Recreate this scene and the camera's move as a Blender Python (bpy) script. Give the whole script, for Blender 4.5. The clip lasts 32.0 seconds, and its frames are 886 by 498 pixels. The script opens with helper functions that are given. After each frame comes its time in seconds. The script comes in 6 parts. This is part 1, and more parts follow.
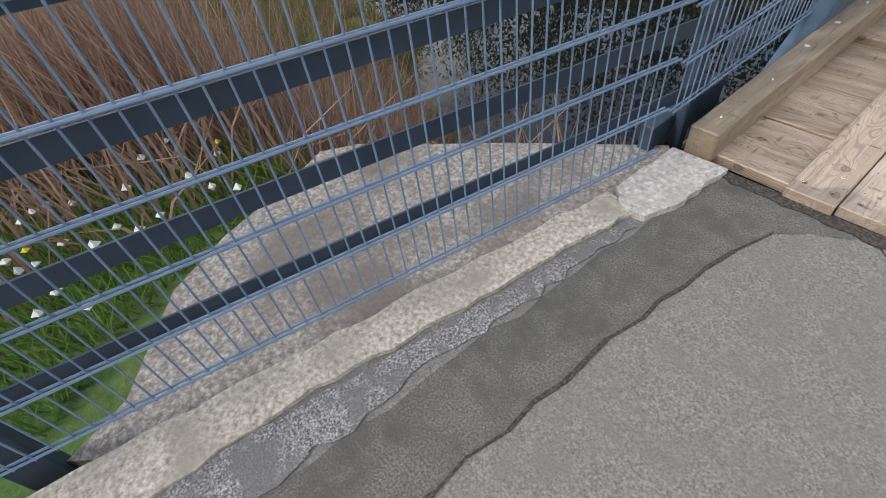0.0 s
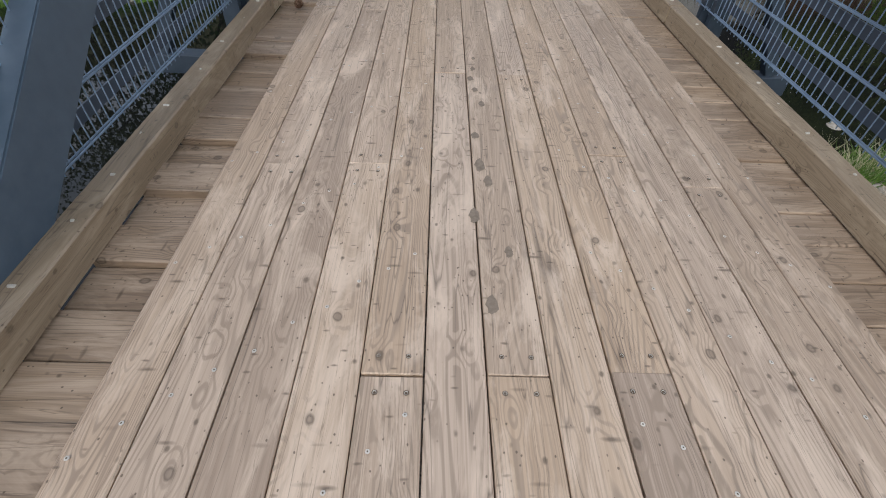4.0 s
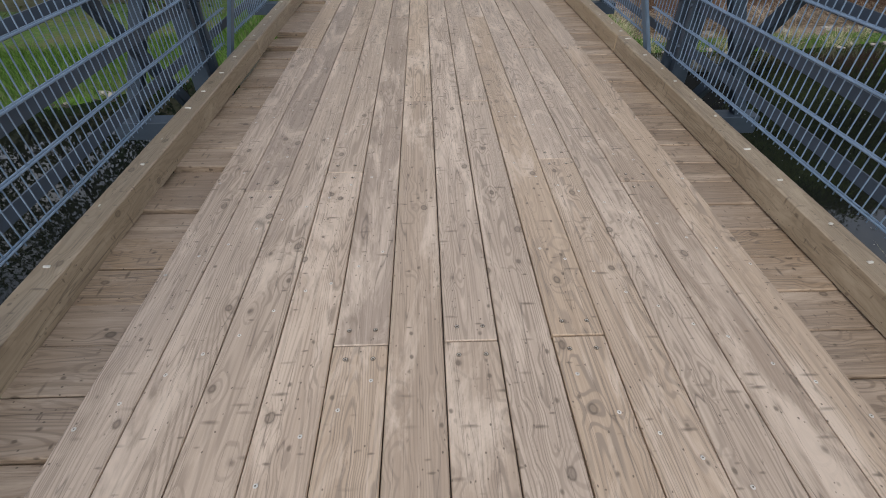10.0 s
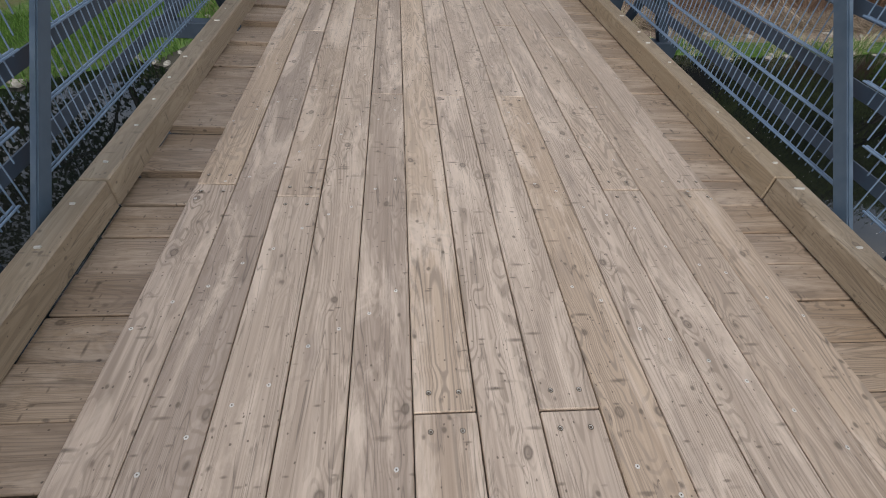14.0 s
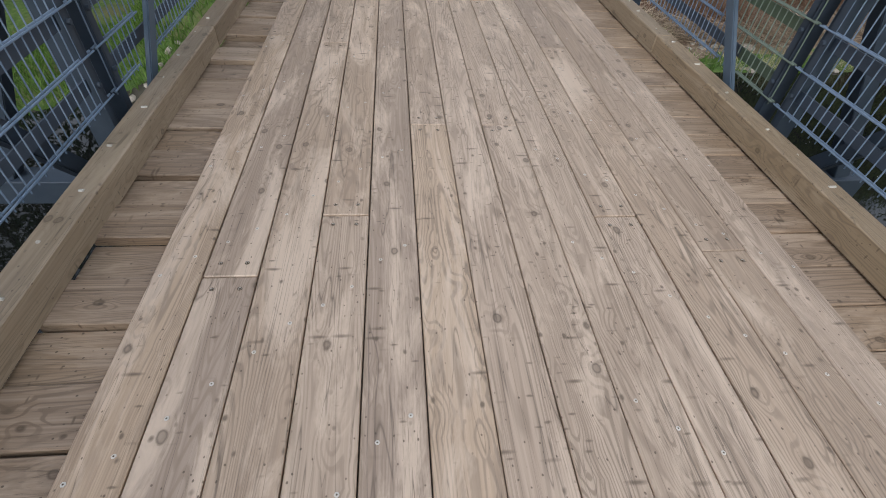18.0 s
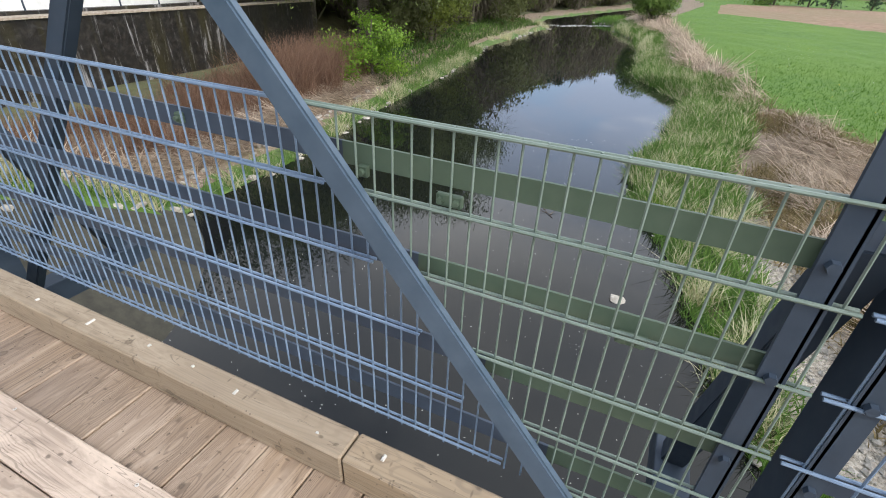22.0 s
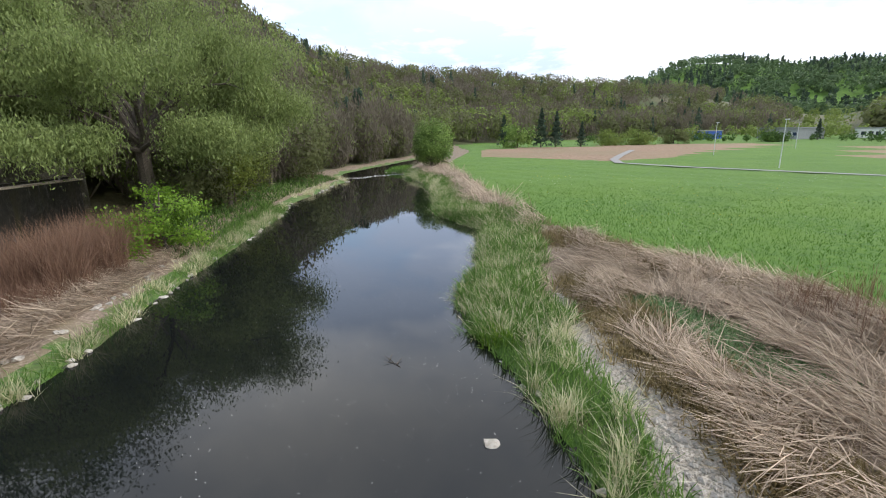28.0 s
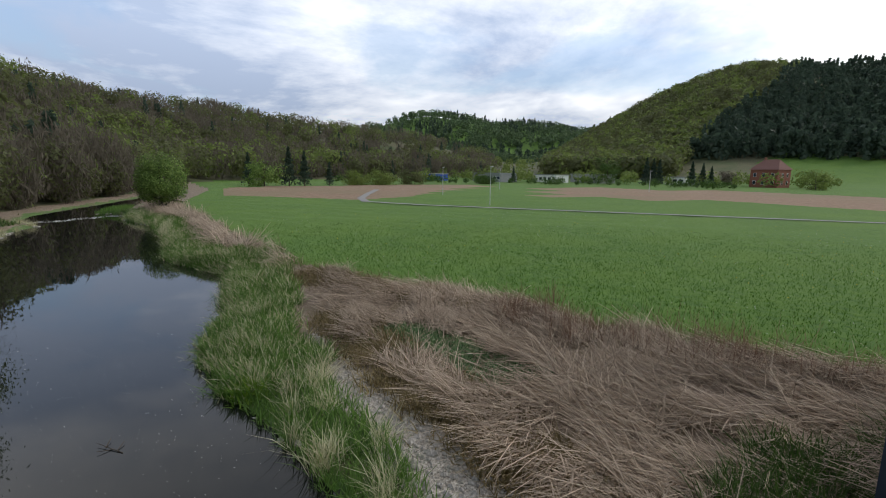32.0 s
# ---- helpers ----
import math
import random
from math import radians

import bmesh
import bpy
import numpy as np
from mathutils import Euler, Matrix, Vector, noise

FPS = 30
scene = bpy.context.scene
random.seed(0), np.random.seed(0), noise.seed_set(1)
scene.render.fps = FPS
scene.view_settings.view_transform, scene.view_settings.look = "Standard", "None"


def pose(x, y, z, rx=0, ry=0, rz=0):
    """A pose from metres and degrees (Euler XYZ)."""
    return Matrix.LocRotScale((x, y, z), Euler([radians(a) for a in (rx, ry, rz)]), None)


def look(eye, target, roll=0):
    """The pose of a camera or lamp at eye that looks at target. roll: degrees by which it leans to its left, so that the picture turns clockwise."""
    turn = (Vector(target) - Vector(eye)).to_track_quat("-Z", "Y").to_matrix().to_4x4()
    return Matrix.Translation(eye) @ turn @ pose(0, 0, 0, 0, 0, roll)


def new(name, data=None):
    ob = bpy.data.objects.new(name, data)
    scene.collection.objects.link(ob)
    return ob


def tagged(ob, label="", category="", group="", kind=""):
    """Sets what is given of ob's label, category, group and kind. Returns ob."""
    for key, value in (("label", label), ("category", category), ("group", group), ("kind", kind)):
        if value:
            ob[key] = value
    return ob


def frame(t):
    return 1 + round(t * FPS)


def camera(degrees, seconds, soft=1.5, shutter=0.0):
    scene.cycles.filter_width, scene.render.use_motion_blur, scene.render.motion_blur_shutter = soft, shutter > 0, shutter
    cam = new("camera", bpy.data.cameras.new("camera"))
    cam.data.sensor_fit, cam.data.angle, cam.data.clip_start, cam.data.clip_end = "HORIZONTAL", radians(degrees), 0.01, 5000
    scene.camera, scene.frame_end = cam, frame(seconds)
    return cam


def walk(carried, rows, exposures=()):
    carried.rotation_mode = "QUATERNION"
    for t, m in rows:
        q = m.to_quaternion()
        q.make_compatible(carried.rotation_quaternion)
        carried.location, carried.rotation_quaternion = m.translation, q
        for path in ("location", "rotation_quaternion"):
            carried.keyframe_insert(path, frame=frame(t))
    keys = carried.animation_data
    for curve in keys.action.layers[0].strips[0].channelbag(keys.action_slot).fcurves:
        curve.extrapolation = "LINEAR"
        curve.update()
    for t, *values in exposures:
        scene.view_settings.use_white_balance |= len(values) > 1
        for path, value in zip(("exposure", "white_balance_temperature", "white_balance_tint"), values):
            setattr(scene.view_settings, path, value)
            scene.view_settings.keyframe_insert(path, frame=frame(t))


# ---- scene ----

cam = camera(86.6, 32.0, 1.0)
PATH = [
    (0, (-0.886, -1.72, 1.236), (-2.036, -0.969, -0.218), -9.5),
    (0.5, (-0.841, -1.489, 1.089), (-1.884, -0.493, -0.296), -7.9),
    (1, (-0.818, -1.185, 1.107), (-1.663, -0.029, -0.289), -10.4),
    (1.5, (-0.801, -0.89, 1.117), (-1.435, 0.418, -0.257), -9.2),
    (2, (-0.758, -0.646, 1.156), (-1.159, 0.75, -0.219), -7.2),
    (2.5, (-0.603, -0.362, 1.16), (-0.82, 1.078, -0.211), -5.2),
    (3, (-0.482, -0.173, 1.183), (-0.552, 1.283, -0.186), -2.1),
    (3.5, (-0.367, 0.034, 1.21), (-0.37, 1.47, -0.182), 1.0),
    (5.5, (-0.069, 1.101, 1.279), (0.071, 2.488, -0.155), 4.9),
    (6, (-0.009, 1.388, 1.253), (0.136, 2.79, -0.166), 4.0),
    (6.5, (0.062, 1.676, 1.266), (0.194, 3.108, -0.124), 4.1),
    (7, (0.029, 2.047, 1.267), (0.14, 3.484, -0.119), 3.9),
    (7.5, (0.003, 2.346, 1.281), (0.093, 3.782, -0.108), 3.1),
    (8, (0.036, 2.703, 1.286), (0.096, 4.157, -0.085), 2.1),
    (8.5, (-0.034, 3.043, 1.284), (0.001, 4.532, -0.052), 1.8),
    (9, (-0.128, 3.344, 1.303), (-0.078, 4.837, -0.027), 1.1),
    (9.5, (-0.132, 3.674, 1.278), (-0.09, 5.182, -0.035), 0.1),
    (10, (-0.142, 3.967, 1.273), (-0.076, 5.487, -0.025), 0.5),
    (10.5, (-0.229, 4.297, 1.293), (-0.128, 5.796, -0.026), 0.7),
    (11, (-0.285, 4.546, 1.248), (-0.168, 6.008, -0.111), 0.5),
    (11.5, (-0.264, 4.842, 1.262), (-0.133, 6.281, -0.12), 1.3),
    (12, (-0.301, 5.162, 1.252), (-0.125, 6.583, -0.144), 2.9),
    (12.5, (-0.347, 5.455, 1.264), (-0.134, 6.847, -0.157), 4.0),
    (13, (-0.288, 5.749, 1.258), (-0.083, 7.163, -0.142), 3.7),
    (13.5, (-0.275, 6.025, 1.243), (-0.083, 7.458, -0.138), 4.5),
    (14, (-0.329, 6.319, 1.277), (-0.126, 7.755, -0.1), 5.4),
    (14.5, (-0.297, 6.596, 1.258), (-0.085, 8.038, -0.112), 5.6),
    (16.5, (-0.334, 7.863, 1.25), (-0.131, 9.278, -0.149), 5.1),
    (17, (-0.369, 8.194, 1.26), (-0.187, 9.631, -0.119), 4.6),
    (17.5, (-0.42, 8.499, 1.26), (-0.225, 9.931, -0.123), 4.5),
    (18, (-0.358, 8.822, 1.243), (-0.162, 10.235, -0.158), 4.6),
    (18.5, (-0.308, 9.149, 1.243), (-0.091, 10.552, -0.165), 6.4),
    (19, (-0.276, 9.504, 1.267), (0.033, 10.871, -0.16), 8.6),
    (19.5, (-0.144, 9.856, 1.242), (0.298, 11.17, -0.2), 9.0),
    (20, (0.001, 10.196, 1.257), (0.608, 11.465, -0.165), 9.4),
    (20.5, (0.116, 10.573, 1.325), (0.978, 11.763, -0.031), 9.1),
    (21, (0.359, 10.889, 1.338), (1.491, 11.957, 0.083), 7.0),
    (21.5, (0.594, 11.147, 1.375), (1.973, 12.07, 0.257), 4.2),
    (22, (0.746, 11.422, 1.437), (2.316, 12.109, 0.404), 2.8),
    (22.2, (0.828, 11.507, 1.424), (2.449, 12.124, 0.427), 2.2),
    (22.5, (0.970, 11.634, 1.422), (2.641, 12.143, 0.447), 1.5),
    (23, (1.162, 11.767, 1.428), (2.879, 12.145, 0.476), 0.2),
    (23.5, (1.311, 11.885, 1.465), (3.069, 12.163, 0.553), 0.3),
    (24, (1.421, 11.925, 1.468), (3.200, 12.091, 0.570), 0.5),
    (24.5, (1.528, 11.929, 1.433), (3.315, 12.054, 0.544), -0.4),
    (26.5, (1.631, 11.941, 1.474), (3.508, 12.072, 0.794), -1.2),
    (27, (1.625, 11.934, 1.489), (3.533, 12.054, 0.899), -1.4),
    (27.5, (1.62, 11.929, 1.486), (3.548, 12.011, 0.959), -0.8),
    (28, (1.624, 11.914, 1.48), (3.564, 11.973, 0.998), -0.8),
    (28.5, (1.627, 11.899, 1.474), (3.575, 11.931, 1.02), -0.8),
    (29, (1.637, 11.853, 1.481), (3.589, 11.78, 1.053), -0.6),
    (29.5, (1.634, 11.828, 1.495), (3.571, 11.538, 1.09), -0.2),
    (30, (1.641, 11.811, 1.497), (3.538, 11.306, 1.112), 0.3),
    (30.5, (1.655, 11.786, 1.497), (3.496, 11.091, 1.137), 0.6),
    (31, (1.677, 11.727, 1.487), (3.474, 10.918, 1.144), 0.3),
    (31.5, (1.661, 11.714, 1.491), (3.425, 10.831, 1.162), 0.4),
    (32, (1.563, 11.733, 1.529), (3.307, 10.809, 1.205), 0.9),
]
walk(cam, [(t, look(eye, target, roll)) for t, eye, target, roll in PATH],
     [(0, 0.2), (2, 0.05), (3, -0.12), (6, -0.22), (14, -0.15), (17, -0.15), (19, -0.22), (20, -0.38), (21, 0.08), (22.2, 0.8), (24, 1.03), (27, 0.92), (28.5, 0.3), (30, -0.26), (32, -0.42)])

# ---- sky and light ----
SUN_EL, SUN_AZ = radians(42), radians(200)
world = bpy.data.worlds.new("sky")
scene.world = world
world.use_nodes = True
wt = world.node_tree
wt.nodes.clear()


def wnode(kind, **kw):
    n = wt.nodes.new(kind)
    for k, v in kw.items():
        n.inputs[k].default_value = v
    return n


out = wnode("ShaderNodeOutputWorld")
bg = wnode("ShaderNodeBackground", Strength=0.30)
sky = wt.nodes.new("ShaderNodeTexSky")
sky.sky_type = "NISHITA"
sky.sun_disc = False
sky.sun_elevation, sky.sun_rotation = SUN_EL, SUN_AZ
sky.air_density, sky.dust_density = 1.0, 1.5
# broken spring cumulus: noise on a flat cloud layer seen in perspective, bright edges and grey-blue bases
tc = wt.nodes.new("ShaderNodeTexCoord")
sp = wt.nodes.new("ShaderNodeSeparateXYZ")
wt.links.new(tc.outputs["Generated"], sp.inputs[0])


def wmath(op, a, c):
    n = wt.nodes.new("ShaderNodeMath")
    n.operation = op
    for k, val in enumerate((a, c)):
        if isinstance(val, (int, float)):
            n.inputs[k].default_value = val
        else:
            wt.links.new(val, n.inputs[k])
    return n.outputs[0]


depth = wmath("ADD", wmath("MAXIMUM", sp.outputs["Z"], 0.0), 0.16)
cl = wt.nodes.new("ShaderNodeCombineXYZ")
wt.links.new(wmath("DIVIDE", sp.outputs["X"], depth), cl.inputs[0])
wt.links.new(wmath("DIVIDE", sp.outputs["Y"], depth), cl.inputs[1])
mp = wt.nodes.new("ShaderNodeMapping")
mp.inputs["Location"].default_value = (5.3, 2.1, 0.7)
wt.links.new(cl.outputs[0], mp.inputs["Vector"])
n1 = wnode("ShaderNodeTexNoise", Scale=1.05, Detail=12.0, Roughness=0.56, Distortion=0.25)
n2 = wnode("ShaderNodeTexNoise", Scale=0.55, Detail=10.0, Roughness=0.6, Distortion=0.2)
r1 = wt.nodes.new("ShaderNodeValToRGB")
r1.color_ramp.elements[0].position, r1.color_ramp.elements[1].position = 0.38, 0.50
r1.color_ramp.elements[0].color = (0.42, 0.42, 0.42, 1)
r2 = wt.nodes.new("ShaderNodeValToRGB")
r2.color_ramp.elements[0].position, r2.color_ramp.elements[1].position = 0.38, 0.58
r2.color_ramp.elements[0].color = (2.8, 3.35, 4.4, 1)
r2.color_ramp.elements[1].color = (7.8, 7.8, 7.8, 1)
mx = wt.nodes.new("ShaderNodeMix")
mx.data_type = "RGBA"
wt.links.new(mp.outputs[0], n1.inputs["Vector"])
wt.links.new(mp.outputs[0], n2.inputs["Vector"])
wt.links.new(n1.outputs["Fac"], r1.inputs[0])
wt.links.new(n2.outputs["Fac"], r2.inputs[0])
wt.links.new(r1.outputs["Color"], mx.inputs["Factor"])
wt.links.new(sky.outputs[0], mx.inputs["A"])
wt.links.new(r2.outputs["Color"], mx.inputs["B"])
sz = wt.nodes.new("ShaderNodeSeparateXYZ")
wt.links.new(tc.outputs["Generated"], sz.inputs[0])
r3 = wt.nodes.new("ShaderNodeValToRGB")
r3.color_ramp.elements[0].position, r3.color_ramp.elements[1].position = 0.05, 0.85
r3.color_ramp.elements[0].color, r3.color_ramp.elements[1].color = (0.52, 0.53, 0.54, 1), (0.46, 0.48, 0.52, 1)
for pos, val in ((0.25, 0.82), (0.36, 0.82), (0.56, 0.56)):
    el = r3.color_ramp.elements.new(pos)
    el.color = (val, val * 1.01, val * 1.03, 1)
gain = wt.nodes.new("ShaderNodeMix")
gain.data_type, gain.blend_type = "RGBA", "MULTIPLY"
gain.inputs["Factor"].default_value = 1.0
wt.links.new(sz.outputs["Z"], r3.inputs[0])
wt.links.new(mx.outputs["Result"], gain.inputs["A"])
wt.links.new(r3.outputs["Color"], gain.inputs["B"])
wt.links.new(gain.outputs["Result"], bg.inputs["Color"])
wt.links.new(bg.outputs[0], out.inputs[0])

sun_data = bpy.data.lights.new("sun", "SUN")
sun_data.energy, sun_data.angle, sun_data.color = 1.8, radians(16), (1.0, 0.965, 0.925)
sun = new("sun", sun_data)
sun.matrix_world = look((0, 0, 60), (math.sin(SUN_AZ) * -50, math.cos(SUN_AZ) * -50, 60 - 50 * math.tan(SUN_EL)))

# ---- materials ----
MATS = {}


def material(name, rough=0.7, metal=0.0):
    m = bpy.data.materials.new(name)
    m.use_nodes = True
    b = m.node_tree.nodes["Principled BSDF"]
    b.inputs["Roughness"].default_value, b.inputs["Metallic"].default_value = rough, metal
    MATS[name] = m
    return m, m.node_tree, b


def add(tree, kind, **kw):
    n = tree.nodes.new(kind)
    for k, v in kw.items():
        n.inputs[k.replace("_", " ")].default_value = v
    return n


def ramp(tree, src, stops):
    r = tree.nodes.new("ShaderNodeValToRGB")
    e = r.color_ramp.elements
    while len(e) < len(stops):
        e.new(0.5)
    for el, (p, c) in zip(e, stops):
        el.position, el.color = p, (*c, 1) if len(c) == 3 else c
    tree.links.new(src, r.inputs[0])
    return r.outputs["Color"]


def mix(tree, fac, a, b, mode="MIX"):
    n = tree.nodes.new("ShaderNodeMix")
    n.data_type, n.blend_type = "RGBA", mode
    for sock, v in (("Factor", fac), ("A", a), ("B", b)):
        s = n.inputs[sock] if sock == "Factor" else [i for i in n.inputs if i.name == sock and i.type == "RGBA"][0]
        if isinstance(v, (int, float)):
            s.default_value = v
        elif isinstance(v, tuple):
            s.default_value = (*v, 1)
        else:
            tree.links.new(v, s)
    return [o for o in n.outputs if o.type == "RGBA"][0]


def coords(tree, scale, shift=True):
    """World position, stretched, moved for every object by its own random amount."""
    g = tree.nodes.new("ShaderNodeNewGeometry")
    m = tree.nodes.new("ShaderNodeMapping")
    m.inputs["Scale"].default_value = scale
    tree.links.new(g.outputs["Position"], m.inputs["Vector"])
    if shift:
        o = tree.nodes.new("ShaderNodeObjectInfo")
        v = add(tree, "ShaderNodeMath")
        v.operation = "MULTIPLY"
        v.inputs[1].default_value = 37.0
        tree.links.new(o.outputs["Random"], v.inputs[0])
        tree.links.new(v.outputs[0], m.inputs["Location"])
        return m.outputs[0], o.outputs["Random"]
    return m.outputs[0], None


def noise_tex(tree, vec, scale, detail=4.0, rough=0.55, distort=0.0):
    n = add(tree, "ShaderNodeTexNoise", Scale=scale, Detail=detail, Roughness=rough, Distortion=distort)
    tree.links.new(vec, n.inputs["Vector"])
    return n.outputs["Fac"]


def bump(tree, b, height, strength, dist=0.01):
    n = add(tree, "ShaderNodeBump", Strength=strength, Distance=dist)
    tree.links.new(height, n.inputs["Height"])
    tree.links.new(n.outputs[0], b.inputs["Normal"])


def warp(tree, vec, amount):
    """The same coordinates, pushed about a little by noise."""
    n = add(tree, "ShaderNodeTexNoise", Scale=1.7, Detail=2.0)
    tree.links.new(vec, n.inputs["Vector"])
    m = tree.nodes.new("ShaderNodeVectorMath")
    m.operation = "MULTIPLY_ADD"
    m.inputs[1].default_value = (amount,) * 3
    tree.links.new(n.outputs["Color"], m.inputs[0])
    tree.links.new(vec, m.inputs[2])
    return m.outputs[0]


def wood(name, light, mid, dark, along, knots=True):
    """Weathered softwood: growth rings that bend round the knots, soft grain, round and spike knots, pinholes, checks."""
    m, t, b = material(name, 0.4)

    def sc(across, run):
        return (across, run, across) if along == "y" else (run, across, across)

    def math_node(op, a, c):
        n = add(t, "ShaderNodeMath")
        n.operation = op
        for k, val in enumerate((a, c)):
            if isinstance(val, (int, float)):
                n.inputs[k].default_value = val
            else:
                t.links.new(val, n.inputs[k])
        return n.outputs[0]

    def cells(across, run, wob=0.12):
        v3, _ = coords(t, sc(across, run))
        vo = add(t, "ShaderNodeTexVoronoi", Scale=1.0, Randomness=1.0)
        t.links.new(warp(t, v3, wob), vo.inputs["Vector"])
        return vo.outputs["Distance"], v3

    v, rnd = coords(t, sc(70, 1.3))
    grain = noise_tex(t, v, 1.0, 5, 0.62, 0.5)
    v2, _ = coords(t, sc(3.2, 0.8))
    broad = noise_tex(t, v2, 1.0, 4, 0.6, 0.3)
    soft = tuple(0.55 * p + 0.45 * q for p, q in zip(mid, light))
    col = ramp(t, grain, [(0.26, tuple(0.55 * p + 0.45 * q for p, q in zip(mid, dark))), (0.42, mid), (0.56, soft), (0.74, light)])
    col = mix(t, ramp(t, broad, [(0.36, (0, 0, 0)), (0.68, (0.38, 0.38, 0.38))]), col, light)
    tint = ramp(t, rnd, [(0.0, (0.80, 0.79, 0.80)), (0.2, (0.92, 0.88, 0.83)), (0.45, (1.0, 0.99, 0.98)), (0.7, (1.06, 1.05, 1.05)), (0.85, (1.0, 0.94, 0.85)), (1.0, (1.15, 1.13, 1.09))])
    col = mix(t, 1.0, col, tint, "MULTIPLY")
    big_d, _ = cells(7.5, 5.5)
    big_near = ramp(t, big_d, [(0.0, (1, 1, 1)), (0.42, (0, 0, 0))])
    # growth rings: contour lines of a broad noise that runs along the board and swells round the large knots
    v5, _ = coords(t, sc(6.5, 0.42))
    base = noise_tex(t, v5, 1.0, 1.5, 0.4)
    field = math_node("ADD", base, math_node("MULTIPLY", big_near, 0.055 if knots else 0.0))
    wave = math_node("SINE", math_node("MULTIPLY", field, 250.0), 0.0)
    v9, _ = coords(t, sc(4.0, 1.1))
    strength = ramp(t, noise_tex(t, v9, 1.0, 2, 0.5), [(0.34, (0.25, 0.25, 0.25)), (0.6, (0.85, 0.85, 0.85))])
    line = ramp(t, wave, [(0.1, (0, 0, 0)), (0.8, (1, 1, 1))])
    col = mix(t, mix(t, 1.0, line, strength, "MULTIPLY"), col, tuple(0.5 * p + 0.5 * q for p, q in zip(mid, dark)))
    # worn-off bleached patches, and soft grey stains
    v6, _ = coords(t, sc(6.0, 1.3))
    col = mix(t, ramp(t, noise_tex(t, v6, 1.0, 6, 0.7, 0.8), [(0.50, (0, 0, 0)), (0.64, (0.75, 0.75, 0.75))]), col, tuple(c * 1.22 for c in light))
    col = mix(t, ramp(t, noise_tex(t, v6, 1.7, 4, 0.6, 0.3), [(0.28, (0.34, 0.34, 0.34)), (0.40, (0, 0, 0))]), col, (dark[0] * 1.2, dark[1] * 1.25, dark[2] * 1.4))
    if along == "y" and name == "weathered_plank":
        sx_ = t.nodes.new("ShaderNodeSeparateXYZ")
        v7, _ = coords(t, (1, 1, 1), False)
        t.links.new(v7, sx_.inputs[0])
        edge = add(t, "ShaderNodeMath")
        edge.operation = "MULTIPLY_ADD"
        edge.inputs[1].default_value = -0.5
        t.links.new(noise_tex(t, v7, 6.0, 3, 0.6), edge.inputs[0])
        off = add(t, "ShaderNodeMath")
        off.inputs[1].default_value = 0.2
        t.links.new(sx_.outputs["Y"], off.inputs[0])
        t.links.new(off.outputs[0], edge.inputs[2])
        col = mix(t, ramp(t, edge.outputs[0], [(0.0, (0.4, 0.4, 0.4)), (0.06, (0, 0, 0))]), col, (0.12, 0.095, 0.075))
    if knots:
        # large round knots with a darker rim, small round ones, spike knots across the board, pinholes
        knot = tuple(c * 0.62 for c in dark)
        ragged_d = math_node("ADD", big_d, math_node("MULTIPLY", noise_tex(t, warp(t, coords(t, sc(40, 26))[0], 0.6), 1.0, 3, 0.6), 0.05))
        col = mix(t, ramp(t, ragged_d, [(0.085, (0.5, 0.5, 0.5)), (0.115, (0.8, 0.8, 0.8)), (0.15, (0.12, 0.12, 0.12)), (0.22, (0, 0, 0))]), col, knot)
        for across, run, lo, hi, gate, amt in ((17.0, 12.0, 0.07, 0.15, 0.45, 0.75), (5.0, 21.0, 0.05, 0.18, 0.47, 0.75), (11.0, 30.0, 0.06, 0.16, 0.47, 0.7), (38.0, 28.0, 0.08, 0.13, 0.42, 0.85)):
            d, v3 = cells(across, run, 0.2)
            k = ramp(t, d, [(lo, (1, 1, 1)), (hi, (0, 0, 0))])
            pick = ramp(t, noise_tex(t, v3, 0.23, 1), [(gate, (0, 0, 0)), (gate + 0.05, (amt,) * 3)])
            col = mix(t, mix(t, 1.0, k, pick, "MULTIPLY"), col, knot)
        v8, _ = coords(t, sc(30, 1.1))
        fine = ramp(t, noise_tex(t, v8, 1.0, 3, 0.6, 0.6), [(0.385, (0, 0, 0)), (0.395, (0.5, 0.5, 0.5)), (0.405, (0, 0, 0))])
        col = mix(t, fine, col, tuple(c * 0.5 for c in dark))
        v4, _ = coords(t, sc(11, 0.45))
        crack = ramp(t, noise_tex(t, v4, 1.0, 2, 0.5, 1.0), [(0.494, (0, 0, 0)), (0.5, (1, 1, 1)), (0.506, (0, 0, 0))])
        col = mix(t, mix(t, 1.0, crack, (0.55, 0.55, 0.55), "MULTIPLY"), col, tuple(c * 0.35 for c in dark))
    t.links.new(col, b.inputs["Base Color"])
    height = math_node("SUBTRACT", grain, math_node("MULTIPLY", line, 0.25))
    bump(t, b, height, 0.3, 0.003)
    return m


def rough_mat(name, stops, scale, rough=0.9, detail=8.0, second=None, bump_s=0.4, bump_d=0.02, scale2=None):
    """Mineral or soil surface: fine noise, and a second broad one that blends in another colour."""
    m, t, b = material(name, rough)
    v, _ = coords(t, (1, 1, 1), False)
    n = noise_tex(t, v, scale, detail, 0.65)
    col = ramp(t, n, stops)
    if second:
        c2, lo, hi = second
        big = noise_tex(t, v, scale2 or scale * 0.06, 4, 0.6, 0.4)
        col = mix(t, ramp(t, big, [(lo, (0, 0, 0)), (hi, (0.85, 0.85, 0.85))]), col, c2)
    t.links.new(col, b.inputs["Base Color"])
    bump(t, b, n, bump_s, bump_d)
    return m


